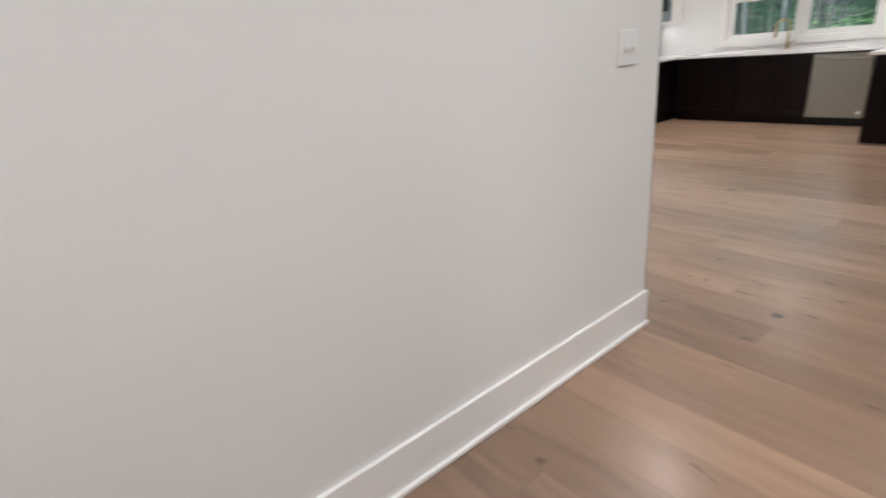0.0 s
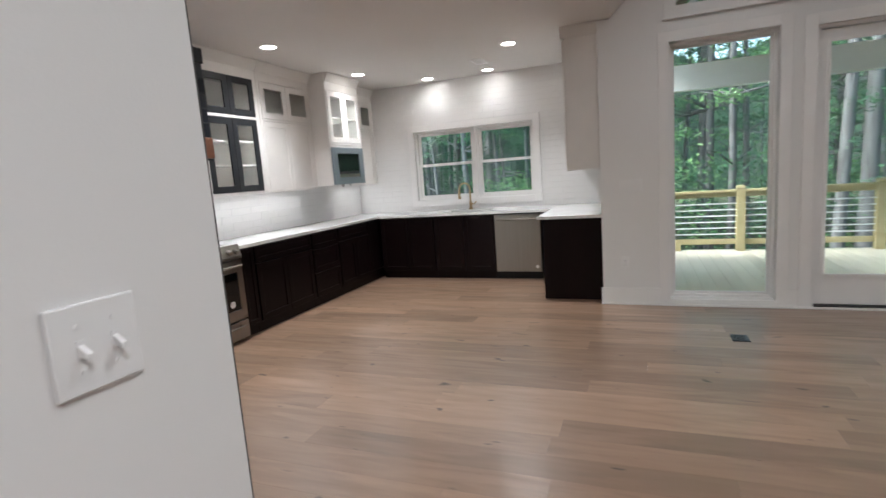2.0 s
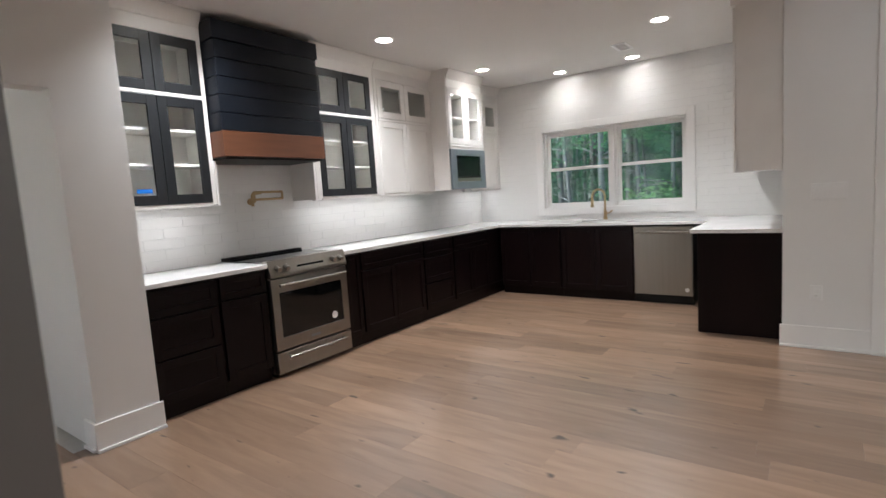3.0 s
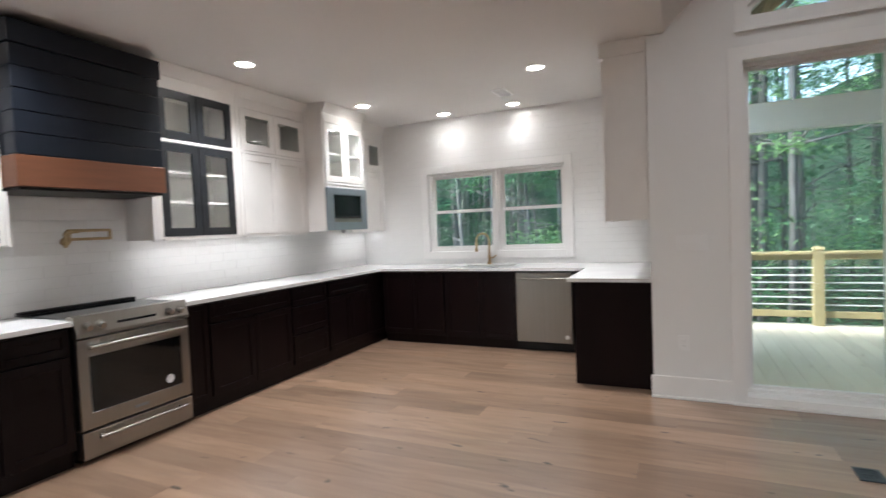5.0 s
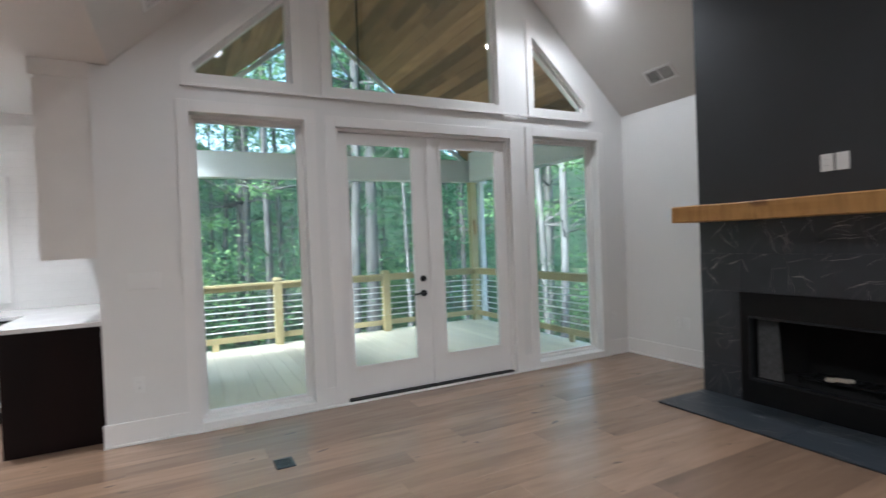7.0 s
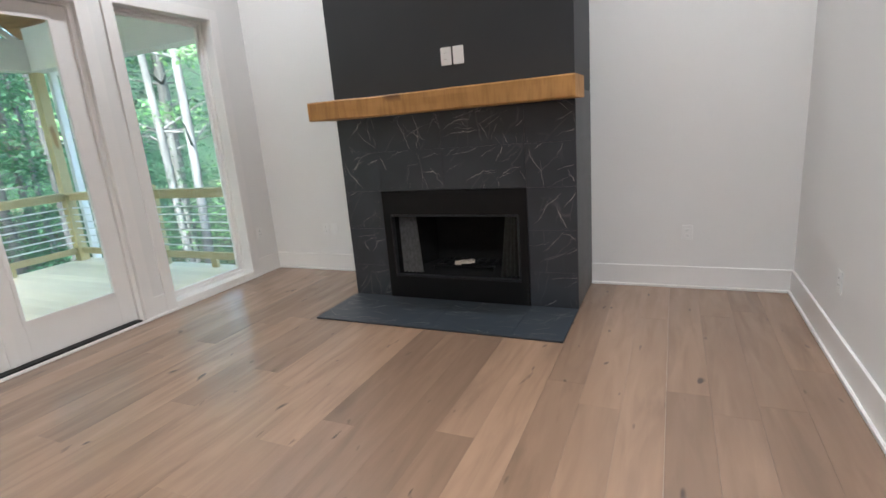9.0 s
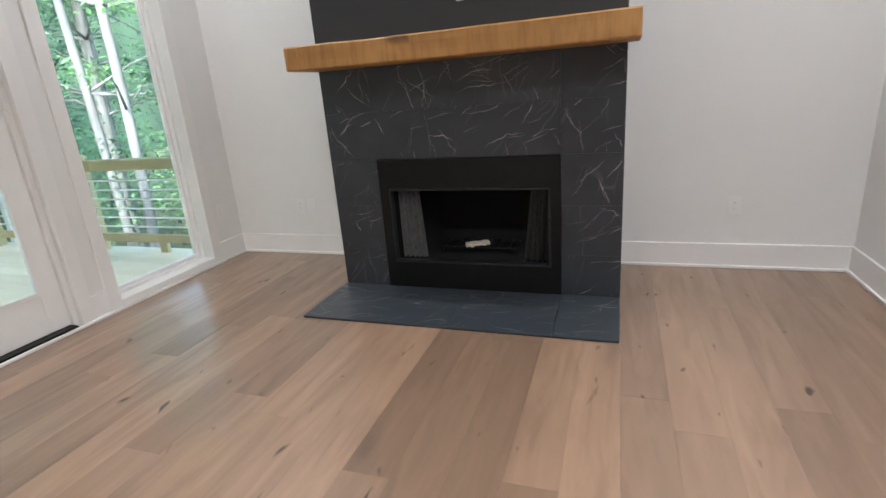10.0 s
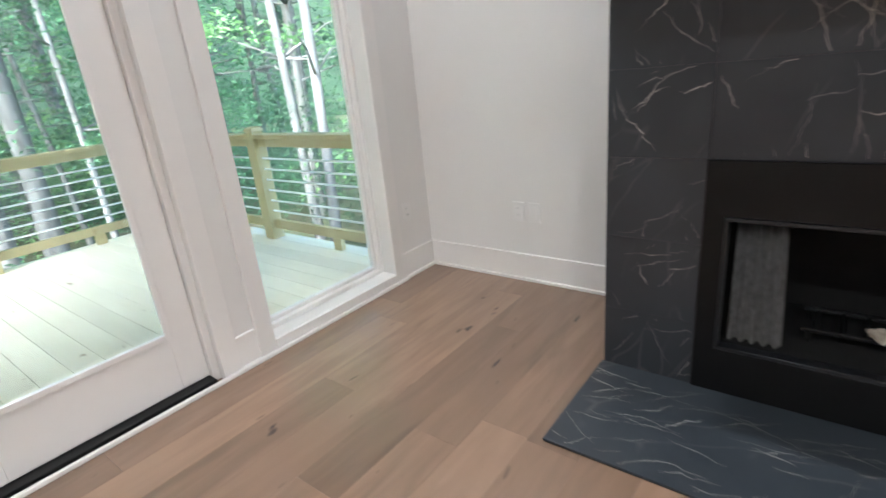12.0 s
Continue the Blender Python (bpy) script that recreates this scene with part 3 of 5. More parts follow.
def double_hung(name, y0, y1):
    ob = thing(name, "white double-hung kitchen window, closed", "window", (X1 + 0.08, (y0 + y1) / 2, KW[2]), kind="structure")
    zm = 1.545
    bm = bmesh.new()
    f = 0.03
    for a in ((y0, y0 + f, KW[2], KW[3]), (y1 - f, y1, KW[2], KW[3]), (y0 + f, y1 - f, KW[2], KW[2] + f), (y0 + f, y1 - f, KW[3] - f, KW[3])):
        box(bm, X1 + 0.03, X1 + T, *a, 0.002)
    part("window_frame", bm, TRIM, ob)
    for nm, z0, z1, dx in (("lower_sash", KW[2] + f, zm + 0.02, 0.0), ("upper_sash", zm - 0.018, KW[3] - f, 0.032)):
        bm = bmesh.new()
        s = 0.035
        a0, a1 = y0 + f, y1 - f
        for a in ((a0, a0 + s, z0, z1), (a1 - s, a1, z0, z1), (a0 + s, a1 - s, z0, z0 + s), (a0 + s, a1 - s, z1 - s, z1)):
            box(bm, X1 + 0.05 + dx, X1 + 0.08 + dx, *a, 0.002)
        sash = part(nm, bm, TRIM, ob)
        p = bpart("pane", (X1 + 0.062 + dx, X1 + 0.067 + dx, a0 + s, a1 - s, z0 + s, z1 - s), PANE, sash)
        p.visible_shadow = False


double_hung("window_6", KW[0], 3.055)
double_hung("window_7", 3.085, KW[1])
block("trim_mullion", (X1 + 0.0, X1 + T, 3.0555, 3.0845, KW[2], KW[3]), TRIM, "white post between the two kitchen windows", "trim")

# ---- kitchen: base cabinets ----
CT, CB = 0.885, 0.855                      # worktop


def front(parent, name, along, u0, u1, z0, z1, face, mat, depth=0.02, rail=0.055, drawer=False):
    """A shaker door or drawer front; along 'x' faces -y, along 'y' faces -x. face: its outer plane."""
    def put(bm, a0, a1, b0, b1, d0, d1, bev):
        if along == "x":
            box(bm, a0, a1, face + d0, face + d1, b0, b1, bev)
        else:
            box(bm, face + d0, face + d1, a0, a1, b0, b1, bev)
    bm = bmesh.new()
    r = rail if not drawer else min(rail, (z1 - z0) * 0.28)
    put(bm, u0, u0 + r, z0, z1, 0, depth, 0.002)
    put(bm, u1 - r, u1, z0, z1, 0, depth, 0.002)
    put(bm, u0 + r, u1 - r, z0, z0 + r, 0, depth, 0.002)
    put(bm, u0 + r, u1 - r, z1 - r, z1, 0, depth, 0.002)
    d = part(name, bm, mat, parent)
    bm = bmesh.new()
    put(bm, u0 + r, u1 - r, z0 + r, z1 - r, 0.009, depth - 0.001, 0)
    part("panel", bm, mat, d)
    return d


def base_unit(along, u0, u1, layout, back, body, face, label):
    mid = (u0 + u1) / 2
    at = (mid, body, 0) if along == "x" else (body, mid, 0)
    ob = thing("base_cabinet", label, "cabinet", at, "kitchen base cabinets")
    g = 0.0015
    bm = bmesh.new()
    if along == "x":
        box(bm, u0 + g, u1 - g, body, back, 0.10, CB - 0.001, 0.001)
        box(bm, u0 + g, u1 - g, body + 0.03, back, 0.0, 0.0995)
    else:
        box(bm, body, back, u0 + g, u1 - g, 0.10, CB - 0.001, 0.001)
        box(bm, body + 0.03, back, u0 + g, u1 - g, 0.0, 0.0995)
    part("body", bm, ESPRESSO, ob)
    e = 0.012
    if layout == "drawers":
        for z0, z1 in ((0.115, 0.385), (0.40, 0.655), (0.67, 0.84)):
            front(ob, "drawer", along, u0 + e, u1 - e, z0, z1, face, ESPRESSO, drawer=True)
    elif layout == "panel":
        front(ob, "door", along, u0 + e, u1 - e, 0.115, 0.84, face, ESPRESSO, rail=0.04)
    elif layout == "two_doors":
        front(ob, "door", along, u0 + e, mid - 0.003, 0.115, 0.84, face, ESPRESSO)
        front(ob, "door", along, mid + 0.003, u1 - e, 0.115, 0.84, face, ESPRESSO)
    else:
        front(ob, "drawer", along, u0 + e, u1 - e, 0.69, 0.84, face, ESPRESSO, drawer=True)
        if layout == "wide":
            front(ob, "door", along, u0 + e, mid - 0.003, 0.115, 0.675, face, ESPRESSO)
            front(ob, "door", along, mid + 0.003, u1 - e, 0.115, 0.675, face, ESPRESSO)
        else:
            front(ob, "door", along, u0 + e, u1 - e, 0.115, 0.675, face, ESPRESSO)
    return ob


BY, FY = 4.385, 4.363
BX, FX = 8.875, 8.853
base_unit("x", 4.538, 5.015, "drawers", YK, BY, FY, "espresso-stained cabinet of three drawers beside the range")
base_unit("x", 5.015, 5.400, "single", YK, BY, FY, "narrow espresso-stained cabinet with a drawer over a door")
base_unit("x", 6.174, 6.37, "panel", YK, BY, FY, "slim espresso-stained pull-out beside the range")
base_unit("x", 6.37, 7.29, "wide", YK, BY, FY, "wide espresso-stained cabinet with drawer and two doors")
base_unit("x", 7.29, 7.83, "drawers", YK, BY, FY, "espresso-stained cabinet of three drawers")
base_unit("x", 7.83, 8.60, "wide", YK, BY, FY, "espresso-stained cabinet with drawer over two doors")
base_unit("x", 8.60, 9.498, "panel", YK, BY, FY + 0.012, "espresso-stained corner base cabinet with a panel door")
base_unit("y", 3.52, 4.34, "two_doors", X1, BX, FX, "espresso-stained cabinet with two doors by the corner")
base_unit("y", 2.68, 3.52, "two_doors", X1, BX, FX, "espresso-stained sink cabinet with two doors")
pen = thing("base_cabinet", "espresso-stained end cabinet with a plain side panel", "cabinet", (8.4, 1.57, 0), "kitchen base cabinets")
bpart("body", (7.91, 9.498, 1.272, 1.855, 0.0, CB - 0.001), ESPRESSO, pen)
bpart("end_panel", (7.888, 7.9095, 1.272, 1.877, 0.0, CB - 0.001), ESPRESSO, pen, bevel=0.002)

# worktop in butted lengths
wt = thing("worktop", "white quartz worktop with faint grey veins", "worktop", (9.2, 3.0, CT))
SK = (8.97, 9.37, 2.78, 3.44)
for d in ((6.170, X1 - 0.002, 4.343, YK - 0.008, CB, CT), (8.835, X1 - 0.002, SK[3], 4.3425, CB, CT), (8.835, X1 - 0.002, 1.9305, SK[2], CB, CT),
          (8.835, SK[0], SK[2] + 0.0005, SK[3] - 0.0005, CB, CT), (SK[1], X1 - 0.002, SK[2] + 0.0005, SK[3] - 0.0005, CB, CT), (7.865, X1 - 0.002, 1.272, 1.930, CB, CT)):
    bpart("slab", d, QUARTZ, wt)
wt2 = thing("worktop", "short white quartz worktop beside the range", "worktop", (5.0, 4.66, CT))
bpart("slab", (4.536, 5.403, 4.343, YK - 0.008, CB, CT), QUARTZ, wt2, bevel=0.003)

sink = thing("kitchen_sink", "undermounted stainless steel sink in the worktop", "sink", (9.17, 3.11, 0.67))
bm = bmesh.new()
box(bm, SK[0] - 0.01, SK[1] + 0.01, SK[2] - 0.01, SK[3] + 0.01, 0.66, 0.668)
for a in ((SK[0] - 0.01, SK[0] - 0.004, SK[2] - 0.01, SK[3] + 0.01), (SK[1] + 0.004, SK[1] + 0.01, SK[2] - 0.01, SK[3] + 0.01),
          (SK[0] - 0.01, SK[1] + 0.01, SK[2] - 0.01, SK[2] - 0.004), (SK[0] - 0.01, SK[1] + 0.01, SK[3] + 0.004, SK[3] + 0.01)):
    box(bm, *a, 0.668, CB - 0.002)
part("basin", bm, STEEL, sink)
fa = thing("faucet", "brushed brass gooseneck kitchen faucet by the window", "faucet", (9.425, 3.16, CT))
bm = bmesh.new()
tube(bm, (9.425, 3.16, CT), (9.425, 3.16, CT + 0.03), 0.027, 0.024, 20)
tube(bm, (9.425, 3.16, CT + 0.03), (9.425, 3.16, CT + 0.11), 0.020, 0.018, 20)
part("base", bm, BRASS, fa)
bm = bmesh.new()
pts = [(9.425, 3.16, CT + 0.10), (9.425, 3.16, CT + 0.29)] + [(9.425 - 0.062 * (1 - math.cos(a)), 3.16 + 0.058 * (1 - math.cos(a)), CT + 0.29 + 0.085 * math.sin(a)) for a in [math.pi * i / 8 for i in range(1, 9)]] + [(9.301, 3.276, CT + 0.25)]
bent_tube(bm, pts, 0.0125)
tube(bm, (9.301, 3.276, CT + 0.27), (9.301, 3.276, CT + 0.16), 0.016, 0.020)
smooth(bm)
part("spout", bm, BRASS, fa)
bm = bmesh.new()
bent_tube(bm, [(9.425, 3.16, CT + 0.075), (9.425, 3.11, CT + 0.08), (9.415, 3.07, CT + 0.11)], 0.008)
part("lever", bm, BRASS, fa)

dw = thing("dishwasher", "stainless steel dishwasher with a bar handle", "dishwasher", (8.9, 2.375, 0))
bpart("body", (8.88, X1 - 0.02, 2.076, 2.674, 0.02, CB - 0.003), BLACKMETAL, dw)
bpart("door", (8.846, 8.8795, 2.080, 2.670, 0.10, 0.835), STEEL, dw, bevel=0.005)
bpart("kickplate", (8.905, 8.93, 2.076, 2.674, 0.0, 0.095), BLACKMETAL, dw)
bm = bmesh.new()
tube(bm, (8.805, 2.12, 0.775), (8.805, 2.63, 0.775), 0.011)
for y in (2.15, 2.60):
    tube(bm, (8.847, y, 0.775), (8.805, y, 0.775), 0.008)
part("handle", bm, STEEL, dw)
bm = bmesh.new()
tube(bm, (8.847, 2.135, 0.165), (8.843, 2.135, 0.165), 0.022, seg=24)
part("badge", bm, PLASTIC, dw, "round pale badge")

# ---- range ----
RX0, RX1, RF = 5.407, 6.167, 4.335
rg = thing("range", "stainless steel slide-in range with black oven window", "range", (5.787, 4.65, 0))
bpart("body", (RX0 + 0.004, RX1 - 0.004, 4.40, YK - 0.02, 0.03, 0.86), STEEL, rg)
bpart("plinth", (RX0 + 0.02, RX1 - 0.02, 4.41, YK - 0.05, 0.0, 0.0295), BLACKMETAL, rg)
bpart("cooktop", (RX0 - 0.003, RX1 + 0.003, 4.42, YK - 0.012, 0.8865, 0.896), BLACKGLASS, rg, "black glass cooktop", 0.002)
bpart("rear_trim", (RX0, RX1, YK - 0.075, YK - 0.012, 0.8965, 0.915), BLACKMETAL, rg, "", 0.003)
bm = bmesh.new()
prism(bm, [(4.325, 0.775), (4.325, 0.80), (4.355, 0.905), (4.4195, 0.907), (4.4195, 0.775)], "x", RX0, RX1)
cp = part("control_panel", bm, STEEL, rg)
for kx in (5.475, 5.555, 6.02, 6.10):
    bm = bmesh.new()
    tube(bm, (kx, 4.342, 0.845), (kx, 4.330, 0.842), 0.026, 0.025, 24)
    tube(bm, (kx, 4.331, 0.842), (kx, 4.300, 0.834), 0.021, 0.018, 24)
    part("knob", bm, STEEL, cp)
bpart("display", (5.66, 5.92, 4.3335, 4.337, 0.825, 0.845), BLACKGLASS, cp)
bm = bmesh.new()
rim(bm, (RX0 + 0.003, RX1 - 0.003, 0.215, 0.765), (5.475, 6.10, 0.31, 0.655), 4.335, 4.385)
od = part("oven_door", bm, STEEL, rg)
bpart("oven_window", (5.475, 6.10, 4.343, 4.38, 0.31, 0.655), BLACKGLASS, od, "black oven glass")
bm = bmesh.new()
tube(bm, (6.005, 4.3435, 0.37), (6.005, 4.3405, 0.37), 0.03, seg=28)
part("sticker", bm, PLASTIC, od, "round white sticker")
bpart("badge", (5.74, 5.83, 4.3325, 4.336, 0.25, 0.268), STEEL_DARK, od)


def bar_handle(parent, x0, x1, y, z, r=0.012):
    bm = bmesh.new()
    tube(bm, (x0, y - 0.045, z), (x1, y - 0.045, z), r)
    for x in (x0 + 0.03, x1 - 0.03):
        tube(bm, (x, y, z), (x, y - 0.045, z), 0.009)
    part("handle", bm, STEEL, parent)


bar_handle(od, RX0 + 0.05, RX1 - 0.05, 4.336, 0.715)
dr = bpart("drawer", (RX0 + 0.003, RX1 - 0.003, 4.335, 4.385, 0.035, 0.20), STEEL, rg, bevel=0.004)
bar_handle(dr, RX0 + 0.08, RX1 - 0.08, 4.336, 0.16, 0.009)

# ---- wall cabinets ----
Z0, ZM, ZT = 1.37, 2.115, 2.515


def pane_door(parent, x0, x1, z0, z1, face, mat, st=0.065, shelves=()):
    bm = bmesh.new()
    for a in ((x0, x0 + st, z0, z1), (x1 - st, x1, z0, z1), (x0 + st, x1 - st, z0, z0 + st), (x0 + st, x1 - st, z1 - st, z1)):
        box(bm, a[0], a[1], face, face + 0.02, a[2], a[3], 0.002)
    d = part("glass_door", bm, mat, parent, "dark painted frame with clear glass" if mat is FRAME_DARK else "")
    bpart("pane", (x0 + st, x1 - st, face + 0.009, face + 0.013, z0 + st, z1 - st), CABGLASS, d).visible_shadow = False


def wall_unit(x0, x1, face, z0, doors, label, mat=CABWHITE, shelves=(), split=ZM, side=0.04, lower="glass", bottom=None):
    """A hollow wall cabinet up to the crown. doors: number across; lower: glass, solid or none."""
    ob = thing("wall_cabinet", label, "cabinet", ((x0 + x1) / 2, YK, z0), "kitchen wall cabinets")
    f = face + 0.02
    g = 0.0015
    a0, a1 = x0 + g, x1 - g
    bm = bmesh.new()
    zt = H - 0.10
    for b in ((a0, a0 + 0.018, f, YK - 0.002, z0, zt), (a1 - 0.018, a1, f, YK - 0.002, z0, zt), (a0 + 0.018, a1 - 0.018, YK - 0.014, YK - 0.002, z0, zt),
              (a0 + 0.018, a1 - 0.018, f, YK - 0.014, z0, z0 + 0.018), (a0 + 0.018, a1 - 0.018, f, YK - 0.014, split - 0.012, split + 0.012), (a0 + 0.018, a1 - 0.018, f, YK - 0.014, ZT - 0.005, zt)):
        box(bm, *b)
    part("carcass", bm, CABWHITE, ob, "off-white cabinet body")
    bm = bmesh.new()
    box(bm, a0, a0 + side, f - 0.019, f - 0.0005, z0 - 0.02, zt, 0.001)
    box(bm, a1 - side, a1, f - 0.019, f - 0.0005, z0 - 0.02, zt, 0.001)
    box(bm, a0 + side, a1 - side, f - 0.019, f - 0.0005, ZT, zt, 0.001)
    box(bm, a0 + side, a1 - side, f - 0.024, f - 0.0005, split - 0.012, split + 0.012, 0.001)
    box(bm, a0 + side, a1 - side, f - 0.019, f - 0.0005, z0 - 0.03, z0 - 0.004, 0.001)
    part("face_frame", bm, CABWHITE, ob)
    bm = bmesh.new()
    prism(bm, [(face - 0.004, zt), (face - 0.012, zt + 0.02), (face - 0.05, H - 0.012), (face - 0.05, H - 0.001), (YK - 0.01, H - 0.001), (YK - 0.01, zt)], "x", a0, a1)
    part("crown", bm, CABWHITE, ob)
    step = (a1 - a0 - 2 * side) / doors
    for i in range(doors):
        u0, u1 = a0 + side + i * step + 0.002, a0 + side + (i + 1) * step - 0.002
        pane_door(ob, u0, u1, split + 0.016, ZT - 0.004, face - 0.004, mat)
        if lower == "glass":
            pane_door(ob, u0, u1, z0 - 0.002, split - 0.016, face - 0.004, mat)
        elif lower == "solid":
            front(ob, "door", "x", u0, u1, z0 - 0.002, split - 0.016, face - 0.004, mat, 0.02, 0.06)
    for z in shelves:
        bpart("shelf", (a0 + 0.019, a1 - 0.019, f + 0.03, YK - 0.015, z - 0.009, z + 0.009), CABWHITE, ob)
    return ob


UF = 4.65
wall_unit(4.538, 5.248, UF, Z0, 2, "off-white wall cabinet with dark-framed glass doors", FRAME_DARK, (1.64, 1.88), side=0.032)
wall_unit(6.20, 7.02, UF, Z0, 2, "off-white wall cabinet with dark-framed glass doors", FRAME_DARK, (1.64, 1.88), side=0.055)
wall_unit(7.022, 7.955, UF, Z0, 2, "off-white wall cabinet with solid doors below small panes", CABWHITE, (), lower="solid")
wall_unit(7.957, 8.70, 4.42, 1.86, 2, "deep off-white glass cabinet above a microwave", CABWHITE, (2.2,), split=1.872, side=0.012, lower="none")
wall_unit(8.702, 9.498, UF, Z0, 2, "off-white corner wall cabinet with small top panes", CABWHITE, (), lower="solid")
bpart("side_panel", (7.945, 7.9565, 4.425, YK - 0.002, 1.365, H - 0.002), CABWHITE, [o for o in scene.objects if o.name.startswith("wall_cabinet")][3])

for s0, s1 in STRIPS:
    us = thing("under_cabinet_light", "slim white light strip under a wall cabinet, switched on", "light strip", ((s0 + s1) / 2, 4.80, 1.34), "under-cabinet lights")
    bpart("housing", (s0, s1, 4.775, 4.825, 1.335, Z0 - 0.0005), PLASTIC, us, bevel=0.003)
mw = thing("microwave", "built-in microwave in a steel trim frame", "microwave", (8.33, 4.7, 1.37))
bpart("body", (7.99, 8.67, 4.45, YK - 0.01, 1.372, 1.828), BLACKMETAL, mw)
bm = bmesh.new()
for a in ((7.962, 8.07, 1.37, 1.828), (8.59, 8.695, 1.37, 1.828), (8.07, 8.59, 1.37, 1.455), (8.07, 8.59, 1.755, 1.828)):
    box(bm, a[0], a[1], 4.405, 4.4495, a[2], a[3], 0.003)
part("trim_frame", bm, STEEL_DARK, mw, "blue-grey steel trim")
bpart("door_glass", (8.072, 8.588, 4.416, 4.4495, 1.50, 1.753), BLACKGLASS, mw, "", 0.002)
bpart("control_strip", (8.072, 8.588, 4.412, 4.4495, 1.457, 1.497), STEEL, mw, "", 0.002)
ft = thing("blue_tape", "strip of bright blue painter's tape on cabinet glass", "tape", (4.75, 4.64, 1.47))
bpart("strip", (4.70, 4.80, 4.6535, 4.6545, 1.448, 1.476), BLUE, ft)

# wall cabinet over the end run: side panel towards the living room
hc = thing("wall_cabinet", "tall off-white wall cabinet at the kitchen's end", "cabinet", (8.5, 1.43, 1.35), "kitchen wall cabinets")
bpart("body", (7.765, 9.49, 1.272, 1.575, 1.345, H - 0.11), CABWHITE, hc, bevel=0.002)
bpart("door", (7.77, 8.62, 1.576, 1.596, 1.34, H - 0.13), CABWHITE, hc, bevel=0.002)
bpart("door", (8.625, 9.48, 1.576, 1.596, 1.34, H - 0.13), CABWHITE, hc, bevel=0.002)
bm = bmesh.new()
prism(bm, [(1.272, H - 0.109), (1.598, H - 0.109), (1.600, H - 0.09), (1.612, H - 0.014), (1.612, H - 0.001), (1.272, H - 0.001)], "x", 7.7655, 9.49)
prism(bm, [(7.7655, H - 0.109), (7.752, H - 0.02), (7.752, H - 0.001), (7.7655, H - 0.001)], "y", 1.272, 1.61)
part("crown", bm, CABWHITE, hc)

# ---- hood and pot filler ----
HX0, HX1, HF = 5.262, 6.178, 4.51
hood = thing("range_hood", "charcoal shiplap range hood with a copper-brown band", "range hood", (5.72, 4.75, 1.68))
n_b = 5
zb0, zb1 = 1.876, 2.515
bh = (zb1 - zb0) / n_b
bpart("core", (HX0 + 0.014, HX1 - 0.014, HF + 0.014, YK - 0.002, 1.70, 2.60), NAVY, hood)
for i in range(n_b):
    bm = bmesh.new()
    z0, z1 = zb0 + i * bh + 0.003, zb0 + (i + 1) * bh - 0.003
    box(bm, HX0, HX1, HF, HF + 0.0135, z0, z1, 0.002)
    box(bm, HX0, HX0 + 0.0135, HF + 0.0138, YK - 0.003, z0, z1)
    box(bm, HX1 - 0.0135, HX1, HF + 0.0138, YK - 0.003, z0, z1)
    part("board", bm, NAVY, hood)
bpart("cap", (HX0 - 0.012, HX1 + 0.012, HF - 0.014, YK - 0.003, 2.517, 2.648), NAVY, hood, "", 0.004)
bpart("band", (HX0 - 0.008, HX1 + 0.008, HF - 0.012, YK - 0.003, 1.69, 1.874), COPPER, hood, "copper-brown wooden band", 0.003)
bpart("vent_liner", (HX0 + 0.01, HX1 - 0.01, HF + 0.01, YK - 0.01, 1.672, 1.689), BLACKMETAL, hood, "black vent underside")
for x0, x1 in ((5.2495, 5.27), (6.177, 6.1985)):
    block("trim_filler", (x0, x1, UF + 0.002, YK - 0.002, 1.345, 1.668), CABWHITE, "white filler panel beside the hood", "trim")
pf = thing("pot_filler", "brushed brass folding pot filler on the tiled wall", "faucet", (5.75, YK - 0.01, 1.38))
bm = bmesh.new()
tube(bm, (5.73, YK - 0.007, 1.36), (5.73, YK - 0.03, 1.36), 0.03, 0.028, 20)
bent_tube(bm, [(5.73, YK - 0.02, 1.36), (5.73, YK - 0.07, 1.36), (5.73, YK - 0.07, 1.42)], 0.011)
part("wall_mount", bm, BRASS, pf)
bm = bmesh.new()
bent_tube(bm, [(5.73, YK - 0.07, 1.375), (5.99, YK - 0.10, 1.375), (5.99, YK - 0.10, 1.435)], 0.010)
bent_tube(bm, [(5.99, YK - 0.10, 1.435), (5.69, YK - 0.13, 1.435), (5.67, YK - 0.13, 1.41), (5.67, YK - 0.13, 1.35)], 0.010)
part("arm", bm, BRASS, pf)
bm = bmesh.new()
tube(bm, (5.67, YK - 0.13, 1.36), (5.67, YK - 0.13, 1.32), 0.013)
part("nozzle", bm, BRASS, pf)
bm = bmesh.new()
tube(bm, (5.73, YK - 0.07, 1.42), (5.79, YK - 0.09, 1.425), 0.006)
part("lever", bm, BRASS, pf)


# ---- fireplace ----
FX0, FX1, FF = 4.485, 6.322, -3.17
BXa, BXb, BZ = 4.826, 5.985, 0.875
fp = thing("fireplace", "black fireplace breast with marble tile and metal firebox", "fireplace", (5.4, -3.5, 0))
bm = bmesh.new()
yb = EAVE_S + 0.002
c = FF - 0.012
box(bm, FX0 + 0.012, BXa, yb, c, 0.0, 1.50)
box(bm, BXb, FX1 - 0.012, yb, c, 0.0, 1.50)
box(bm, BXa, BXb, yb, c, BZ, 1.50)
part("core", bm, BLACKWALL, fp)
bm = bmesh.new()
prism(bm, [(yb, 1.50), (FF - 0.002, 1.50), (FF - 0.002, roof(FF) + 0.05), (yb, H + 0.05)], "x", FX0 + 0.002, FX1 - 0.002)
part("upper_breast", bm, BLACKWALL, fp, "matt black painted wall above the mantel")


vein_rnd = random.Random(23)


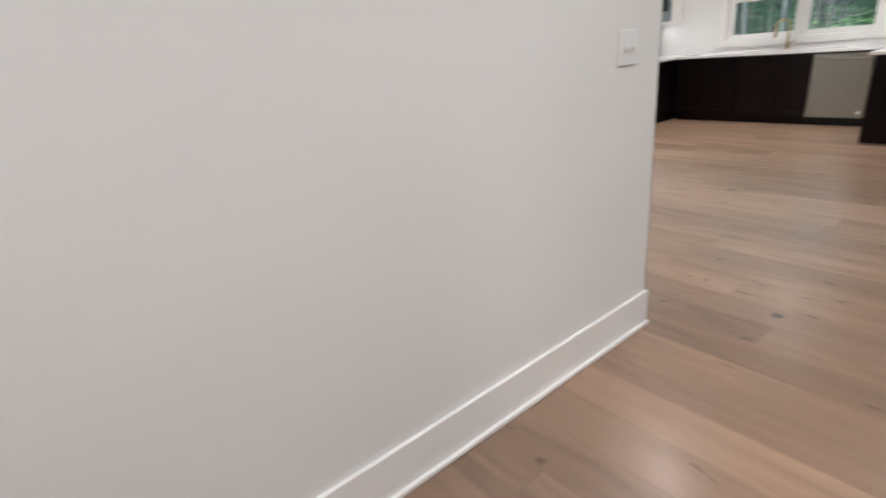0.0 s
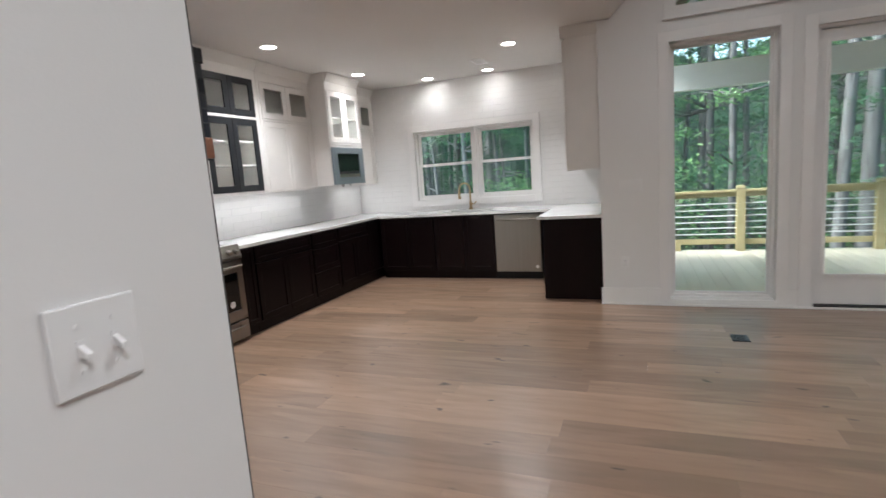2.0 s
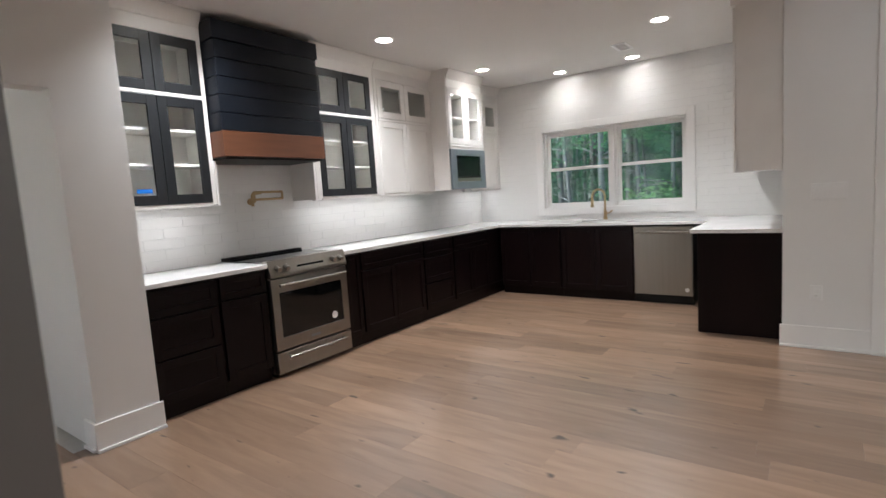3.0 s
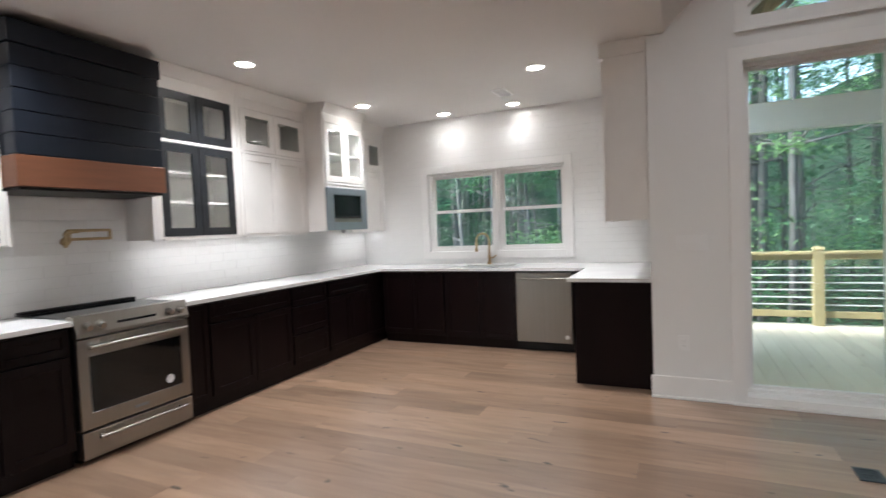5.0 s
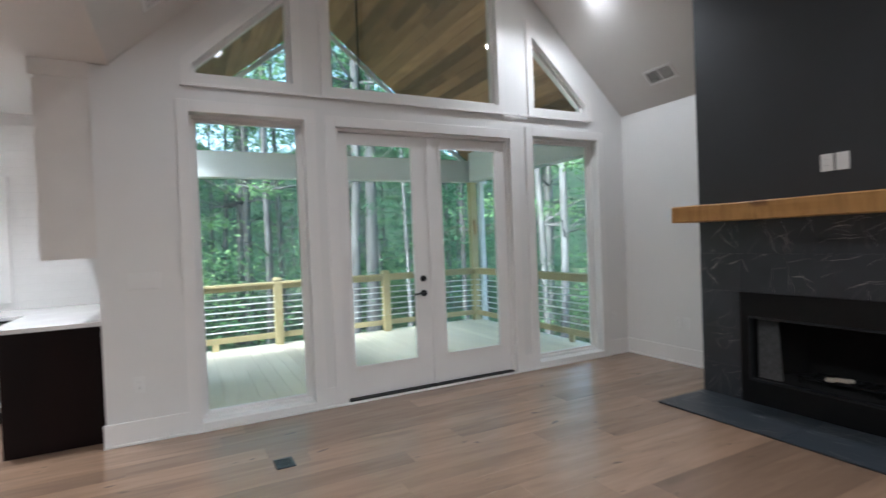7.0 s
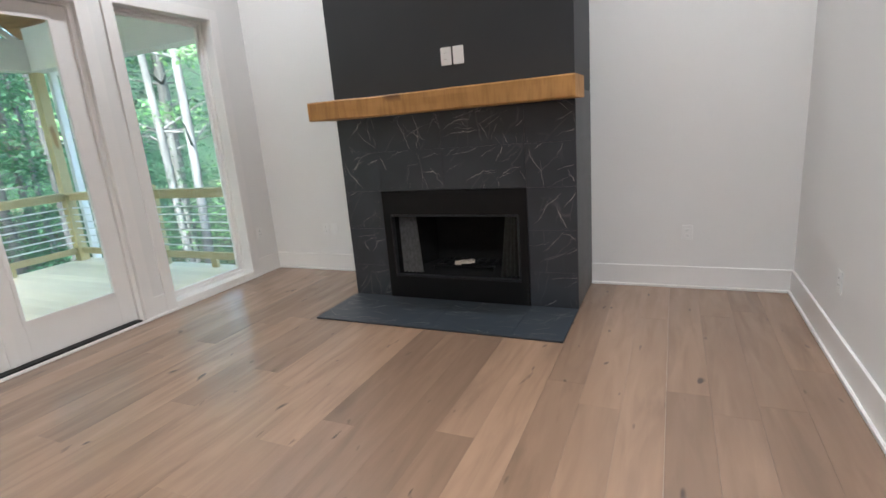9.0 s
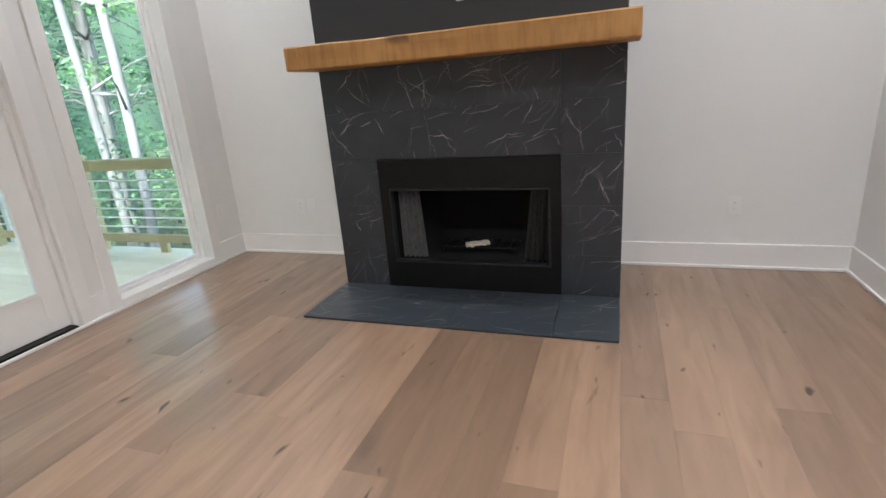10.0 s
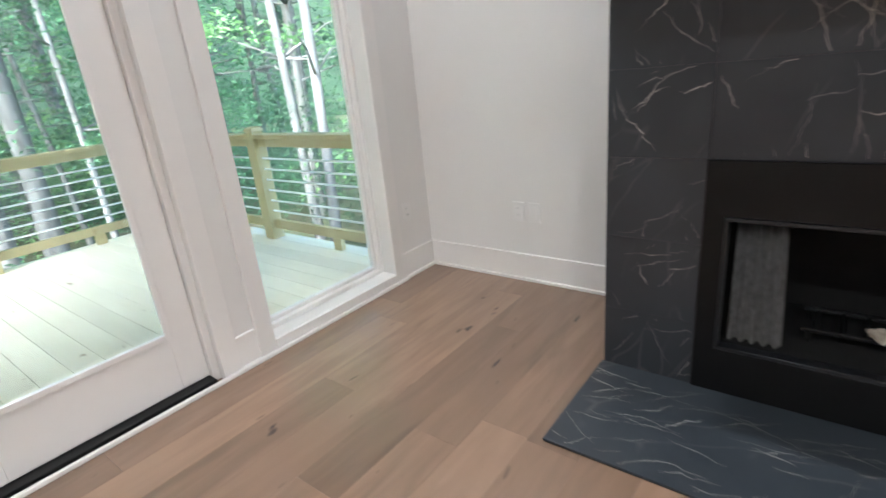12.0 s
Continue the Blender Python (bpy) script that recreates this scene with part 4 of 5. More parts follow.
def veins(slab, u0, u1, v0, v1, put, angles, count):
    """Thin wandering pale veins let into one slab; put turns (u, v) into a place on its face."""
    bm = bmesh.new()
    for _ in range(count):
        u, v = vein_rnd.uniform(u0, u1), vein_rnd.uniform(v0, v1)
        a = vein_rnd.choice(angles) + vein_rnd.gauss(0, 0.2)
        w = vein_rnd.choice((0.0007, 0.0009, 0.0012, 0.0021))
        steps, prev = vein_rnd.randint(8, 28), None
        for k in range(steps + 1):
            if not (u0 < u < u1 and v0 < v < v1):
                break
            h = max(0.0002, w * math.sin(math.pi * (k + 0.4) / (steps + 0.8)) * vein_rnd.uniform(0.6, 1.3))
            cur = [bm.verts.new(put(u - h * math.sin(a), v + h * math.cos(a))), bm.verts.new(put(u + h * math.sin(a), v - h * math.cos(a)))]
            if prev:
                bm.faces.new((prev[0], prev[1], cur[1], cur[0]))
            prev = cur
            bend = a + vein_rnd.gauss(0, 0.32)
            a += vein_rnd.gauss(0, 0.07)
            u, v = u + 0.0115 * math.cos(bend), v + 0.0115 * math.sin(bend)
    tagged(part("veining", bm, VEIN, slab), "thin pale marble veins", "", "", "stuff")


def tile(parent, x0, x1, z0, z1):
    g = 0.0005
    slab = bpart("tile", (x0 + g, x1 - g, FF - 0.0115, FF, z0 + g, z1 - g), STONE, parent)
    veins(slab, x0 + 0.006, x1 - 0.006, z0 + 0.006, z1 - 0.006, lambda u, v: (u, FF + 0.0004, v), (-2.05, -1.95, 2.65) if x0 > 5.0 and z0 > 0.8 else (2.75, 2.5, -1.9),
          max(5, int((x1 - x0) * (z1 - z0) * 95)))


cols = [FX0, 4.826, 5.445, 5.985, FX1]
rows = [0.012, 0.27, 0.575, 0.875, 1.175, 1.499]
for i in range(4):
    for j in range(5):
        if i in (1, 2) and j < 3:
            continue
        tile(fp, cols[i], cols[i + 1], rows[j], rows[j + 1])
for z0, z1 in zip(rows, rows[1:]):
    bpart("tile", (FX0, FX0 + 0.0115, yb, FF - 0.0125, z0 + 0.001, z1 - 0.001), STONE, fp)
    bpart("tile", (FX1 - 0.0115, FX1, yb, FF - 0.0125, z0 + 0.001, z1 - 0.001), STONE, fp)
OX0, OX1, OZ0, OZ1 = 4.888, 5.92, 0.19, 0.688


bm = bmesh.new()
rim(bm, (BXa, BXb, 0.012, BZ), (OX0, OX1, OZ0, OZ1), FF - 0.03, FF + 0.012)
sf = part("firebox_surround", bm, BLACKMETAL, fp, "satin black metal firebox surround")
bm = bmesh.new()
rim(bm, (OX0 + 0.001, OX1 - 0.001, OZ0 + 0.001, OZ1 - 0.001), (OX0 + 0.013, OX1 - 0.013, OZ0 + 0.015, OZ1 - 0.015), FF - 0.028, FF + 0.016)
part("opening_trim", bm, FRAME_DARK, sf, "dull grey metal edge of the opening")
ya = FF - 0.48
bpart("firebox_floor", (OX0 - 0.06, OX1 + 0.06, ya, FF - 0.031, 0.06, 0.20), SOOT, fp)
bpart("firebox_top", (OX0 - 0.06, OX1 + 0.06, ya, FF - 0.031, 0.70, 0.80), SOOT, fp)
bpart("firebox_back", (OX0 - 0.06, OX1 + 0.06, ya - 0.05, ya - 0.0005, 0.06, 0.80), SOOT, fp)
for e, d in ((OX0, 1), (OX1, -1)):
    bm = bmesh.new()
    prism(bm, [(e - 0.03 * d, FF - 0.0315), (e - 0.06 * d, FF - 0.0315), (e - 0.06 * d, ya + 0.0005), (e + 0.16 * d, ya + 0.0005)], "z", 0.2005, 0.6995)
    part("firebox_side", bm, SOOT, fp)


def curtain(x0, x1, lean):
    """Gathered metal mesh hung on a rod."""
    bm = bmesh.new()
    n = 40
    top, bot = [], []
    for i in range(n + 1):
        u = i / n
        x = x0 + (x1 - x0) * u
        w = 0.014 * math.sin(u * 30)
        top.append(bm.verts.new((x, FF - 0.065 + w, 0.665)))
        bot.append(bm.verts.new((x + lean * u, FF - 0.065 + w * 1.2, 0.205)))
    for i in range(n):
        bm.faces.new((top[i], top[i + 1], bot[i + 1], bot[i]))
    ret = bmesh.ops.solidify(bm, geom=bm.faces[:], thickness=0.003)
    smooth(bm)
    part("mesh_curtain", bm, MESH, fp, "gathered grey metal mesh curtain")


curtain(OX0 + 0.02, OX0 + 0.125, 0.055)
curtain(OX1 - 0.03, OX1 - 0.175, -0.025)
bm = bmesh.new()
tube(bm, (OX0, FF - 0.065, 0.668), (OX1, FF - 0.065, 0.668), 0.005)
part("curtain_rod", bm, STEEL_DARK, fp)
bm = bmesh.new()
for i in range(7):
    x = 5.18 + i * 0.075
    tube(bm, (x, FF - 0.36, 0.245), (x, FF - 0.16, 0.245), 0.007)
tube(bm, (5.14, FF - 0.17, 0.245), (5.67, FF - 0.17, 0.245), 0.008)
tube(bm, (5.14, FF - 0.35, 0.245), (5.67, FF - 0.35, 0.245), 0.008)
for x in (5.16, 5.65):
    for y in (FF - 0.17, FF - 0.35):
        tube(bm, (x, y, 0.2005), (x, y, 0.245), 0.007)
gr = solid("fire_grate", bm, BLACKMETAL, "black iron fire grate in the firebox", "fire grate", kind="thing")
bm = bmesh.new()
bmesh.ops.create_grid(bm, x_segments=14, y_segments=8, size=0.5)
for v in bm.verts:
    v.co = Vector((v.co.x * 0.16, v.co.y * 0.11, 0.012 + 0.018 * noise.noise(v.co * 6 + Vector((3, 1, 0)))))
bmesh.ops.solidify(bm, geom=bm.faces[:], thickness=0.012)
bmesh.ops.transform(bm, matrix=pose(5.40, FF - 0.19, 0.262, 6, 3, 20), verts=bm.verts)
solid("paper_packet", bm, PAPER, "small crumpled packet of papers on the fire grate", "packet", kind="thing")
ht = thing("hearth", "flush black marble hearth with pale veins", "hearth", (5.4, -2.9, 0))
bpart("bed", (FX0 + 0.004, FX1 + 0.006, FF, -2.612, 0.0, 0.004), BLACKMETAL, ht)
for x0, x1 in ((FX0, 4.822), (4.822, 5.40), (5.40, FX1 + 0.01)):
    slab = bpart("tile", (x0 + 0.001, x1 - 0.001, FF + 0.0005, -2.61, 0.0045, 0.013), STONE_HEARTH_SKYLIT, ht, bevel=0.0015)
    veins(slab, x0 + 0.008, x1 - 0.008, FF + 0.02, -2.618, lambda u, v: (u, v, 0.0134), (0.12, -0.12, 3.3, 0.9), int((x1 - x0) * 60))

# mantel: rough-sawn beam
bm = bmesh.new()
MX0, MX1, MY0, MY1, MZ0, MZ1 = 4.43, 6.335, FF + 0.0005, -2.848, 1.437, 1.568
slices, prev = 60, None
for i in range(slices + 1):
    x = MX0 + (MX1 - MX0) * i / slices
    ring = []
    for yy, zz in ((MY0, MZ0), (MY1 - 0.008, MZ0), (MY1, MZ0 + 0.008), (MY1, MZ0 + 0.045), (MY1, MZ0 + 0.09), (MY1, MZ1 - 0.008), (MY1 - 0.008, MZ1), (MY0, MZ1)):
        k = 0.0 if yy == MY0 else 1.0
        ring.append(bm.verts.new((x, yy + k * 0.006 * noise.noise(Vector((x * 4, zz * 12, 1))), zz + k * 0.006 * noise.noise(Vector((x * 3, 7, round(zz, 1)))))))
    if prev:
        for j in range(8):
            bm.faces.new((prev[j], prev[(j + 1) % 8], ring[(j + 1) % 8], ring[j]))
    else:
        bm.faces.new(ring)
    prev = ring
bm.faces.new(prev[::-1])
bmesh.ops.recalc_face_normals(bm, faces=bm.faces[:])
bm.transform(Matrix.Translation((-5.35, 3.0, -1.5)))
bm.transform(pose(0, 0, 0, 0, 0, 90))
mo = solid("mantel", bm, MANTEL, "rough-sawn honey-coloured wooden mantel beam on the breast", "mantel", kind="thing")
mo.matrix_world = Matrix.Translation((5.35, -3.0, 1.5)) @ pose(0, 0, 0, 0, 0, -90)

# ---- plates, outlets, vents, lamps ----
def plate(name, at, normal, w, h, label, category, toggles=0, sockets=0, rockers=0):
    """Wall plate drawn facing -y at the origin, then turned to its wall."""
    ob = thing(name, label, category)
    bm = bmesh.new()
    box(bm, -w / 2, w / 2, -0.007, 0, -h / 2, h / 2, 0.003)
    part("cover", bm, PLASTIC, ob)
    n = max(toggles, sockets, rockers)
    for i in range(n):
        u = (i - (n - 1) / 2) * 0.046
        bm = bmesh.new()
        if toggles:
            box(bm, u - 0.005, u + 0.005, -0.0085, -0.0068, -0.012, 0.012)
            prism(bm, [(-0.007, -0.008), (-0.024, -0.012), (-0.024, -0.004), (-0.007, 0.007)], "x", u - 0.004, u + 0.004)
            part("toggle", bm, PLASTIC, ob)
            for z in (-0.03, 0.03):
                bm = bmesh.new()
                tube(bm, (u, -0.0068, z), (u, -0.0085, z), 0.0032, seg=10)
                part("screw", bm, PLASTIC, ob)
        elif sockets:
            for z in (-0.02, 0.02):
                bm = bmesh.new()
                box(bm, u - 0.015, u + 0.015, -0.009, -0.0068, z - 0.013, z + 0.013, 0.002)
                o = part("socket", bm, PLASTIC, ob)
                bm = bmesh.new()
                for d in (-0.006, 0.006):
                    box(bm, u + d - 0.001, u + d + 0.001, -0.0095, -0.0088, z - 0.004, z + 0.005)
                part("slot", bm, SLOT, o)
        else:
            box(bm, u - 0.016, u + 0.016, -0.010, -0.0068, -0.033, 0.033, 0.002)
            part("rocker", bm, PLASTIC, ob)
    ob.matrix_basis = Matrix.Translation(at) @ pose(0, 0, 0, 0, 0, {"-y": 0, "+x": 90, "+y": 180, "-x": -90}[normal])
    return ob


plate("light_switch", (2.988, 1.57, 1.20), "-y", 0.117, 0.117, "white double toggle switch plate on the wall", "switch", toggles=2)
plate("light_switch", (W, 0.995, 1.165), "-x", 0.21, 0.117, "white four-gang switch plate on the wall", "switch", rockers=4)
plate("wall_outlet", (W, 1.06, 0.418), "-x", 0.072, 0.117, "white wall outlet beside the tall window", "outlet", sockets=1)
plate("wall_outlet", (W, -3.60, 0.42), "-x", 0.072, 0.117, "white wall outlet near the room corner", "outlet", sockets=1)
plate("wall_outlet", (7.07, EAVE_S, 0.42), "+y", 0.072, 0.117, "white wall outlet beside the fireplace", "outlet", sockets=1)
plate("cable_plate", (6.97, EAVE_S, 0.42), "+y", 0.072, 0.117, "white blank cable plate beside an outlet", "wall plate", rockers=1)
plate("wall_outlet", (3.80, EAVE_S, 0.422), "+y", 0.072, 0.117, "white wall outlet beside the fireplace", "outlet", sockets=1)
plate("wall_outlet", (3.12, -2.784, 0.41), "+x", 0.072, 0.117, "white wall outlet on the side wall", "outlet", sockets=1)
plate("wall_outlet", (5.353, FF - 0.002, 1.795), "+y", 0.078, 0.117, "white outlet on the black wall above the mantel", "outlet", sockets=1)
plate("cable_plate", (5.262, FF - 0.002, 1.795), "+y", 0.078, 0.117, "white blank plate above the mantel", "wall plate", rockers=1)


def can_light(x, y, z, tilt=0.0, group="kitchen ceiling lights"):
    ob = thing("recessed_light", "round white recessed ceiling light, switched on", "ceiling light", group=group)
    bm = bmesh.new()
    n = 32
    rings = [[bm.verts.new((r * math.cos(2 * math.pi * i / n), r * math.sin(2 * math.pi * i / n), h)) for i in range(n)] for r, h in ((0.088, 0.0), (0.086, -0.006), (0.070, -0.008), (0.066, -0.002))]
    for a, b in zip(rings, rings[1:]):
        for i in range(n):
            bm.faces.new((a[i], a[(i + 1) % n], b[(i + 1) % n], b[i]))
    bmesh.ops.recalc_face_normals(bm, faces=bm.faces[:])
    smooth(bm)
    part("ring", bm, PLASTIC, ob)
    bm = bmesh.new()
    tube(bm, (0, 0, -0.001), (0, 0, -0.004), 0.0665, seg=32)
    part("lens", bm, LENS, ob, "glowing lens")
    ob.matrix_basis = pose(x, y, z, tilt, 0, 0)


# the fixture at (4.9, 2.2) goes with the added lamp out of view
for cx, cy in CANS_AND_FILL:
    can_light(cx, cy, H)
slope_deg = math.degrees(math.atan(SLOPE))
# takes in the made-up light at (3.7, -2.7)
for cx, cy in VAULT_CANS_AND_FILL:
    can_light(cx, cy, roof(cy), slope_deg if cy < RIDGE_Y else -slope_deg, "vaulted ceiling lights")


def vent(name, at, rx, rz, w, h, mat, label, down=True, slots=2):
    ob = thing(name, label, "vent")
    bm = bmesh.new()
    b = 0.022
    for a in ((-w / 2, -w / 2 + b, -h / 2, h / 2), (w / 2 - b, w / 2, -h / 2, h / 2), (-w / 2 + b, w / 2 - b, -h / 2, -h / 2 + b), (-w / 2 + b, w / 2 - b, h / 2 - b, h / 2), (-0.008, 0.008, -h / 2 + b, h / 2 - b)):
        box(bm, *a, 0.0005, 0.008, 0.001)
    part("frame", bm, mat, ob)
    bm = bmesh.new()
    box(bm, -w / 2 + b, w / 2 - b, -h / 2 + b, h / 2 - b, 0.0005, 0.0015)
    part("backing", bm, SLOT, ob)
    k = 14
    for i in range(k):
        u = -w / 2 + b + (w - 2 * b) * (i + 0.5) / k
        bm = bmesh.new()
        box(bm, u - 0.003, u + 0.003, -h / 2 + b, h / 2 - b, 0.002, 0.0065)
        part("slat", bm, mat, ob)
    ob.matrix_basis = Matrix.Translation(at) @ pose(0, 0, 0, rx, 0, 0) @ pose(0, 0, 0, 0, 0, rz)


vent("floor_register", (6.805, 0.222, 0.0), 0, 0, 0.15, 0.115, VENTGREY, "dark metal floor register in the oak floor")
vent("ceiling_vent", (8.68, 2.69, H), 180, 0, 0.30, 0.15, PLASTIC, "white louvred ceiling vent in the kitchen")
vent("ceiling_vent", (6.99, -3.57, roof(-3.57)), 180 + slope_deg, 0, 0.33, 0.17, PLASTIC, "white louvred vent in the vaulted ceiling")
vent("ceiling_vent", (7.15, 0.84, roof(0.84)), 180 - slope_deg, 0, 0.33, 0.17, PLASTIC, "white louvred vent in the vaulted ceiling")

# ceiling fan under the ridge
FANX, FANZ = 6.15, 3.2
fan = thing("ceiling_fan", "dark ceiling fan with five blades on a downrod", "ceiling fan", (FANX, RIDGE_Y, FANZ))
bm = bmesh.new()
tube(bm, (FANX, RIDGE_Y, FANZ + 0.08), (FANX, RIDGE_Y, zr - 0.05), 0.013)
tube(bm, (FANX, RIDGE_Y, zr - 0.12), (FANX, RIDGE_Y, zr - 0.02), 0.05, 0.075, 24)
part("downrod", bm, BLACKMETAL, fan)
bm = bmesh.new()
tube(bm, (FANX, RIDGE_Y, FANZ - 0.07), (FANX, RIDGE_Y, FANZ + 0.09), 0.11, 0.07, 28)
part("motor", bm, BLACKMETAL, fan)
for i in range(5):
    bm = bmesh.new()
    prism(bm, [(0.10, -0.03), (0.22, -0.055), (0.62, -0.07), (0.68, -0.04), (0.68, 0.04), (0.62, 0.07), (0.22, 0.055), (0.10, 0.03)], "z", -0.004, 0.004)
    bm.transform(Matrix.Translation((FANX, RIDGE_Y, FANZ)) @ pose(0, 0, 0, 0, 0, 15 + 72 * i) @ pose(0, 0, 0, 10, 0, 0))
    part("blade", bm, BLACKMETAL, fan)

# ---- deck and porch ----
DX, DY0, DY1, DZ = 11.25, -3.95, 3.2, -0.05


def unit_box_mesh(name, dx, dy, dz, mat, e=0.003):
    """A plank about its centre, with its top edges eased."""
    bm = bmesh.new()
    box(bm, -dx / 2, dx / 2, -dy / 2, dy / 2, -dz, -e)
    top = max(bm.faces, key=lambda f: f.calc_center_median().z)
    r = bmesh.ops.inset_individual(bm, faces=[top], thickness=e, depth=0)
    for v in top.verts:
        v.co.z = 0
    return mesh_of(name, bm, mat)


deck = block("deck", (W + T, DX + 0.05, DY0, 1.05, -0.35, -0.092), PINE, "wooden deck of pale boards behind the house", "deck")
block("deck_side", (9.68, DX + 0.05, 1.06, DY1, -0.35, -0.092), PINE, "wooden deck beside the kitchen bay", "deck")
pitch = 0.146
y = DY0 + pitch / 2
while y < DY1:
    x0 = W + T + 0.02 if y < 1.05 else 9.70
    ln = DX + 0.06 - x0
    ob = new("board", unit_box_mesh("board", 0.1435, ln, 0.038, DECK))
    ob.parent = deck
    ob.matrix_basis = pose(x0 + ln / 2, y, DZ, 0, 0, 90)
    y += pitch


def rail_post(x, y, top, wide=0.115):
    ob = thing("railing_post", "square yellow-green treated pine railing post", "post", (x, y, DZ), "deck railing posts")
    bm = bmesh.new()
    h = wide / 2
    box(bm, x - h, x + h, y - h, y + h, DZ, top, 0.004)
    prof = [(h - 0.012, top), (h - 0.012, top + 0.012), (h + 0.004, top + 0.016), (h - 0.01, top + 0.045), (h - 0.035, top + 0.055)]
    for (a, za), (b, zb) in zip(prof, prof[1:]):
        if zb - za > 0.001:
            lo = [bm.verts.new((x + sx * a, y + sy * a, za)) for sx, sy in ((-1, -1), (1, -1), (1, 1), (-1, 1))]
            hi = [bm.verts.new((x + sx * b, y + sy * b, zb)) for sx, sy in ((-1, -1), (1, -1), (1, 1), (-1, 1))]
            for i in range(4):
                bm.faces.new((lo[i], lo[(i + 1) % 4], hi[(i + 1) % 4], hi[i]))
            bm.faces.new(hi)
    part("shaft", bm, PINE, ob)
    return ob


def rail_bay(ax, a0, a1, c):
    """One bay of railing between two posts: along 'y' at x = c, or along 'x' at y = c."""
    mid = (a0 + a1) / 2
    ob = thing("deck_railing", "treated pine railing bay with horizontal metal rods", "railing", (c, mid, 0.05) if ax == "y" else (mid, c, 0.05), "deck railing bays")

    def bar(name, d, z0, z1, mat=PINE):
        bm = bmesh.new()
        if ax == "y":
            box(bm, c - d, c + d, a0, a1, z0, z1, 0.004)
        else:
            box(bm, a0, a1, c - d, c + d, z0, z1, 0.004)
        part(name, bm, mat, ob)
    bar("top_cap", 0.06, 0.835, 0.870)
    bar("top_rail", 0.02, 0.765, 0.8345)
    bar("bottom_rail", 0.02, 0.05, 0.13)
    for i in range(6):
        z = 0.205 + i * 0.092
        bm = bmesh.new()
        if ax == "y":
            tube(bm, (c, a0, z), (c, a1, z), 0.0085, seg=10)
        else:
            tube(bm, (a0, c, z), (a1, c, z), 0.0085, seg=10)
        part("rod", bm, ROD, ob)
    bm = bmesh.new()
    if ax == "y":
        box(bm, c - 0.02, c + 0.02, mid - 0.045, mid + 0.045, DZ, 0.0495, 0.002)
    else:
        box(bm, mid - 0.045, mid + 0.045, c - 0.02, c + 0.02, DZ, 0.0495, 0.002)
    part("foot_block", bm, PINE, ob)


RX, RY = 11.2, -3.83
ys = [RY, -2.15, -0.47, 1.25, 3.1]
for y in ys[1:]:
    rail_post(RX, y, 0.875)
for a, b in zip(ys, ys[1:]):
    rail_bay("y", a + 0.0575, b - 0.0575, RX)
rail_post(9.58, RY, 0.875)
rail_bay("x", W + T + 0.01, 9.58 - 0.0575, RY)
rail_bay("x", 9.58 + 0.0575, RX - 0.0575, RY)
for y in (RY, 1.40):
    c = thing("porch_column", "tall square treated pine porch column", "column", (RX, y, DZ), "porch columns")
    bpart("shaft", (RX - 0.0575 - (0.06 if y > 0 else 0), RX + 0.0575 - (0.06 if y > 0 else 0), y - 0.0575 + (0.09 if y > 0 else 0), y + 0.0575 + (0.09 if y > 0 else 0), DZ, 2.369), PINE, c, bevel=0.004)
ds = thing("downspout", "white metal downspout beside the porch column", "downspout", (RX + 0.05, RY - 0.2, -1.0))
bpart("pipe", (RX + 0.02, RX + 0.09, RY - 0.26, RY - 0.17, -1.6, 2.6), RAKEWHITE, ds, bevel=0.01)

PR, PS, PE_S = 4.95, 0.82, RY - 0.1


def porch_z(y):
    return PR - PS * abs(y - (-1.30))


bm = bmesh.new()
box(bm, RX - 0.1, RX + 0.1, RY - 0.1, 1.6, 2.37, 2.73)
box(bm, W + T, RX - 0.1, RY - 0.1, RY + 0.1, 2.37, 2.86)
solid("porch_beam", bm, BEAMPAINT, "grey-white boxed porch beam", "beam")
proof = thing("porch_roof", "gabled porch roof with a stained wood ceiling", "roof", (9.5, -1.3, 4.0), kind="structure")
bm = bmesh.new()
t = 0.2
prism(bm, [(PE_S - 0.4, porch_z(PE_S - 0.4) + 0.03), (-1.30, PR + 0.03), (1.08, porch_z(1.08) + 0.03), (1.08, porch_z(1.08) + t), (-1.30, PR + t + 0.05), (PE_S - 0.4, porch_z(PE_S - 0.4) + t)], "x", W + T, RX + 0.35)
part("deck_sheathing", bm, BARK, proof)
for sgn, y_end in ((-1, PE_S - 0.4), (1, 1.08)):
    bm = bmesh.new()
    prism(bm, [(-1.30, PR - 0.02), (y_end, porch_z(y_end) - 0.02), (y_end, porch_z(y_end) - 0.10), (-1.30, PR - 0.11)], "x", RX + 0.31, RX + 0.35)
    part("rake_board", bm, RAKEWHITE, proof, "white painted rake board")
slope_len = math.hypot(1, PS)
ang = math.degrees(math.atan(PS))
for sgn in (-1, 1):
    reach = (1.08 + 1.30) if sgn > 0 else (-1.30 - PE_S + 0.4)
    nrow = int(reach * slope_len / 0.14)
    for i in range(nrow):
        d = (i + 0.5) * 0.14 / slope_len
        y = -1.30 + sgn * d
        cut = W + T + 0.03 + (RX - 0.03 - W - T) * random.uniform(0.2, 0.8)
        for x0, x1 in ((W + T + 0.02, cut - 0.002), (cut + 0.002, RX + 0.3)):
            ob = new("plank", unit_box_mesh("plank", 0.136, x1 - x0, 0.018, PORCH, 0.004))
            ob.parent = proof
            ob.matrix_basis = Matrix.Translation(-proof.location) @ Matrix.Translation(((x0 + x1) / 2, y, porch_z(y) + 0.002)) @ pose(0, 0, 0, -sgn * ang, 0, 0) @ pose(0, 0, 0, 180, 0, 90)
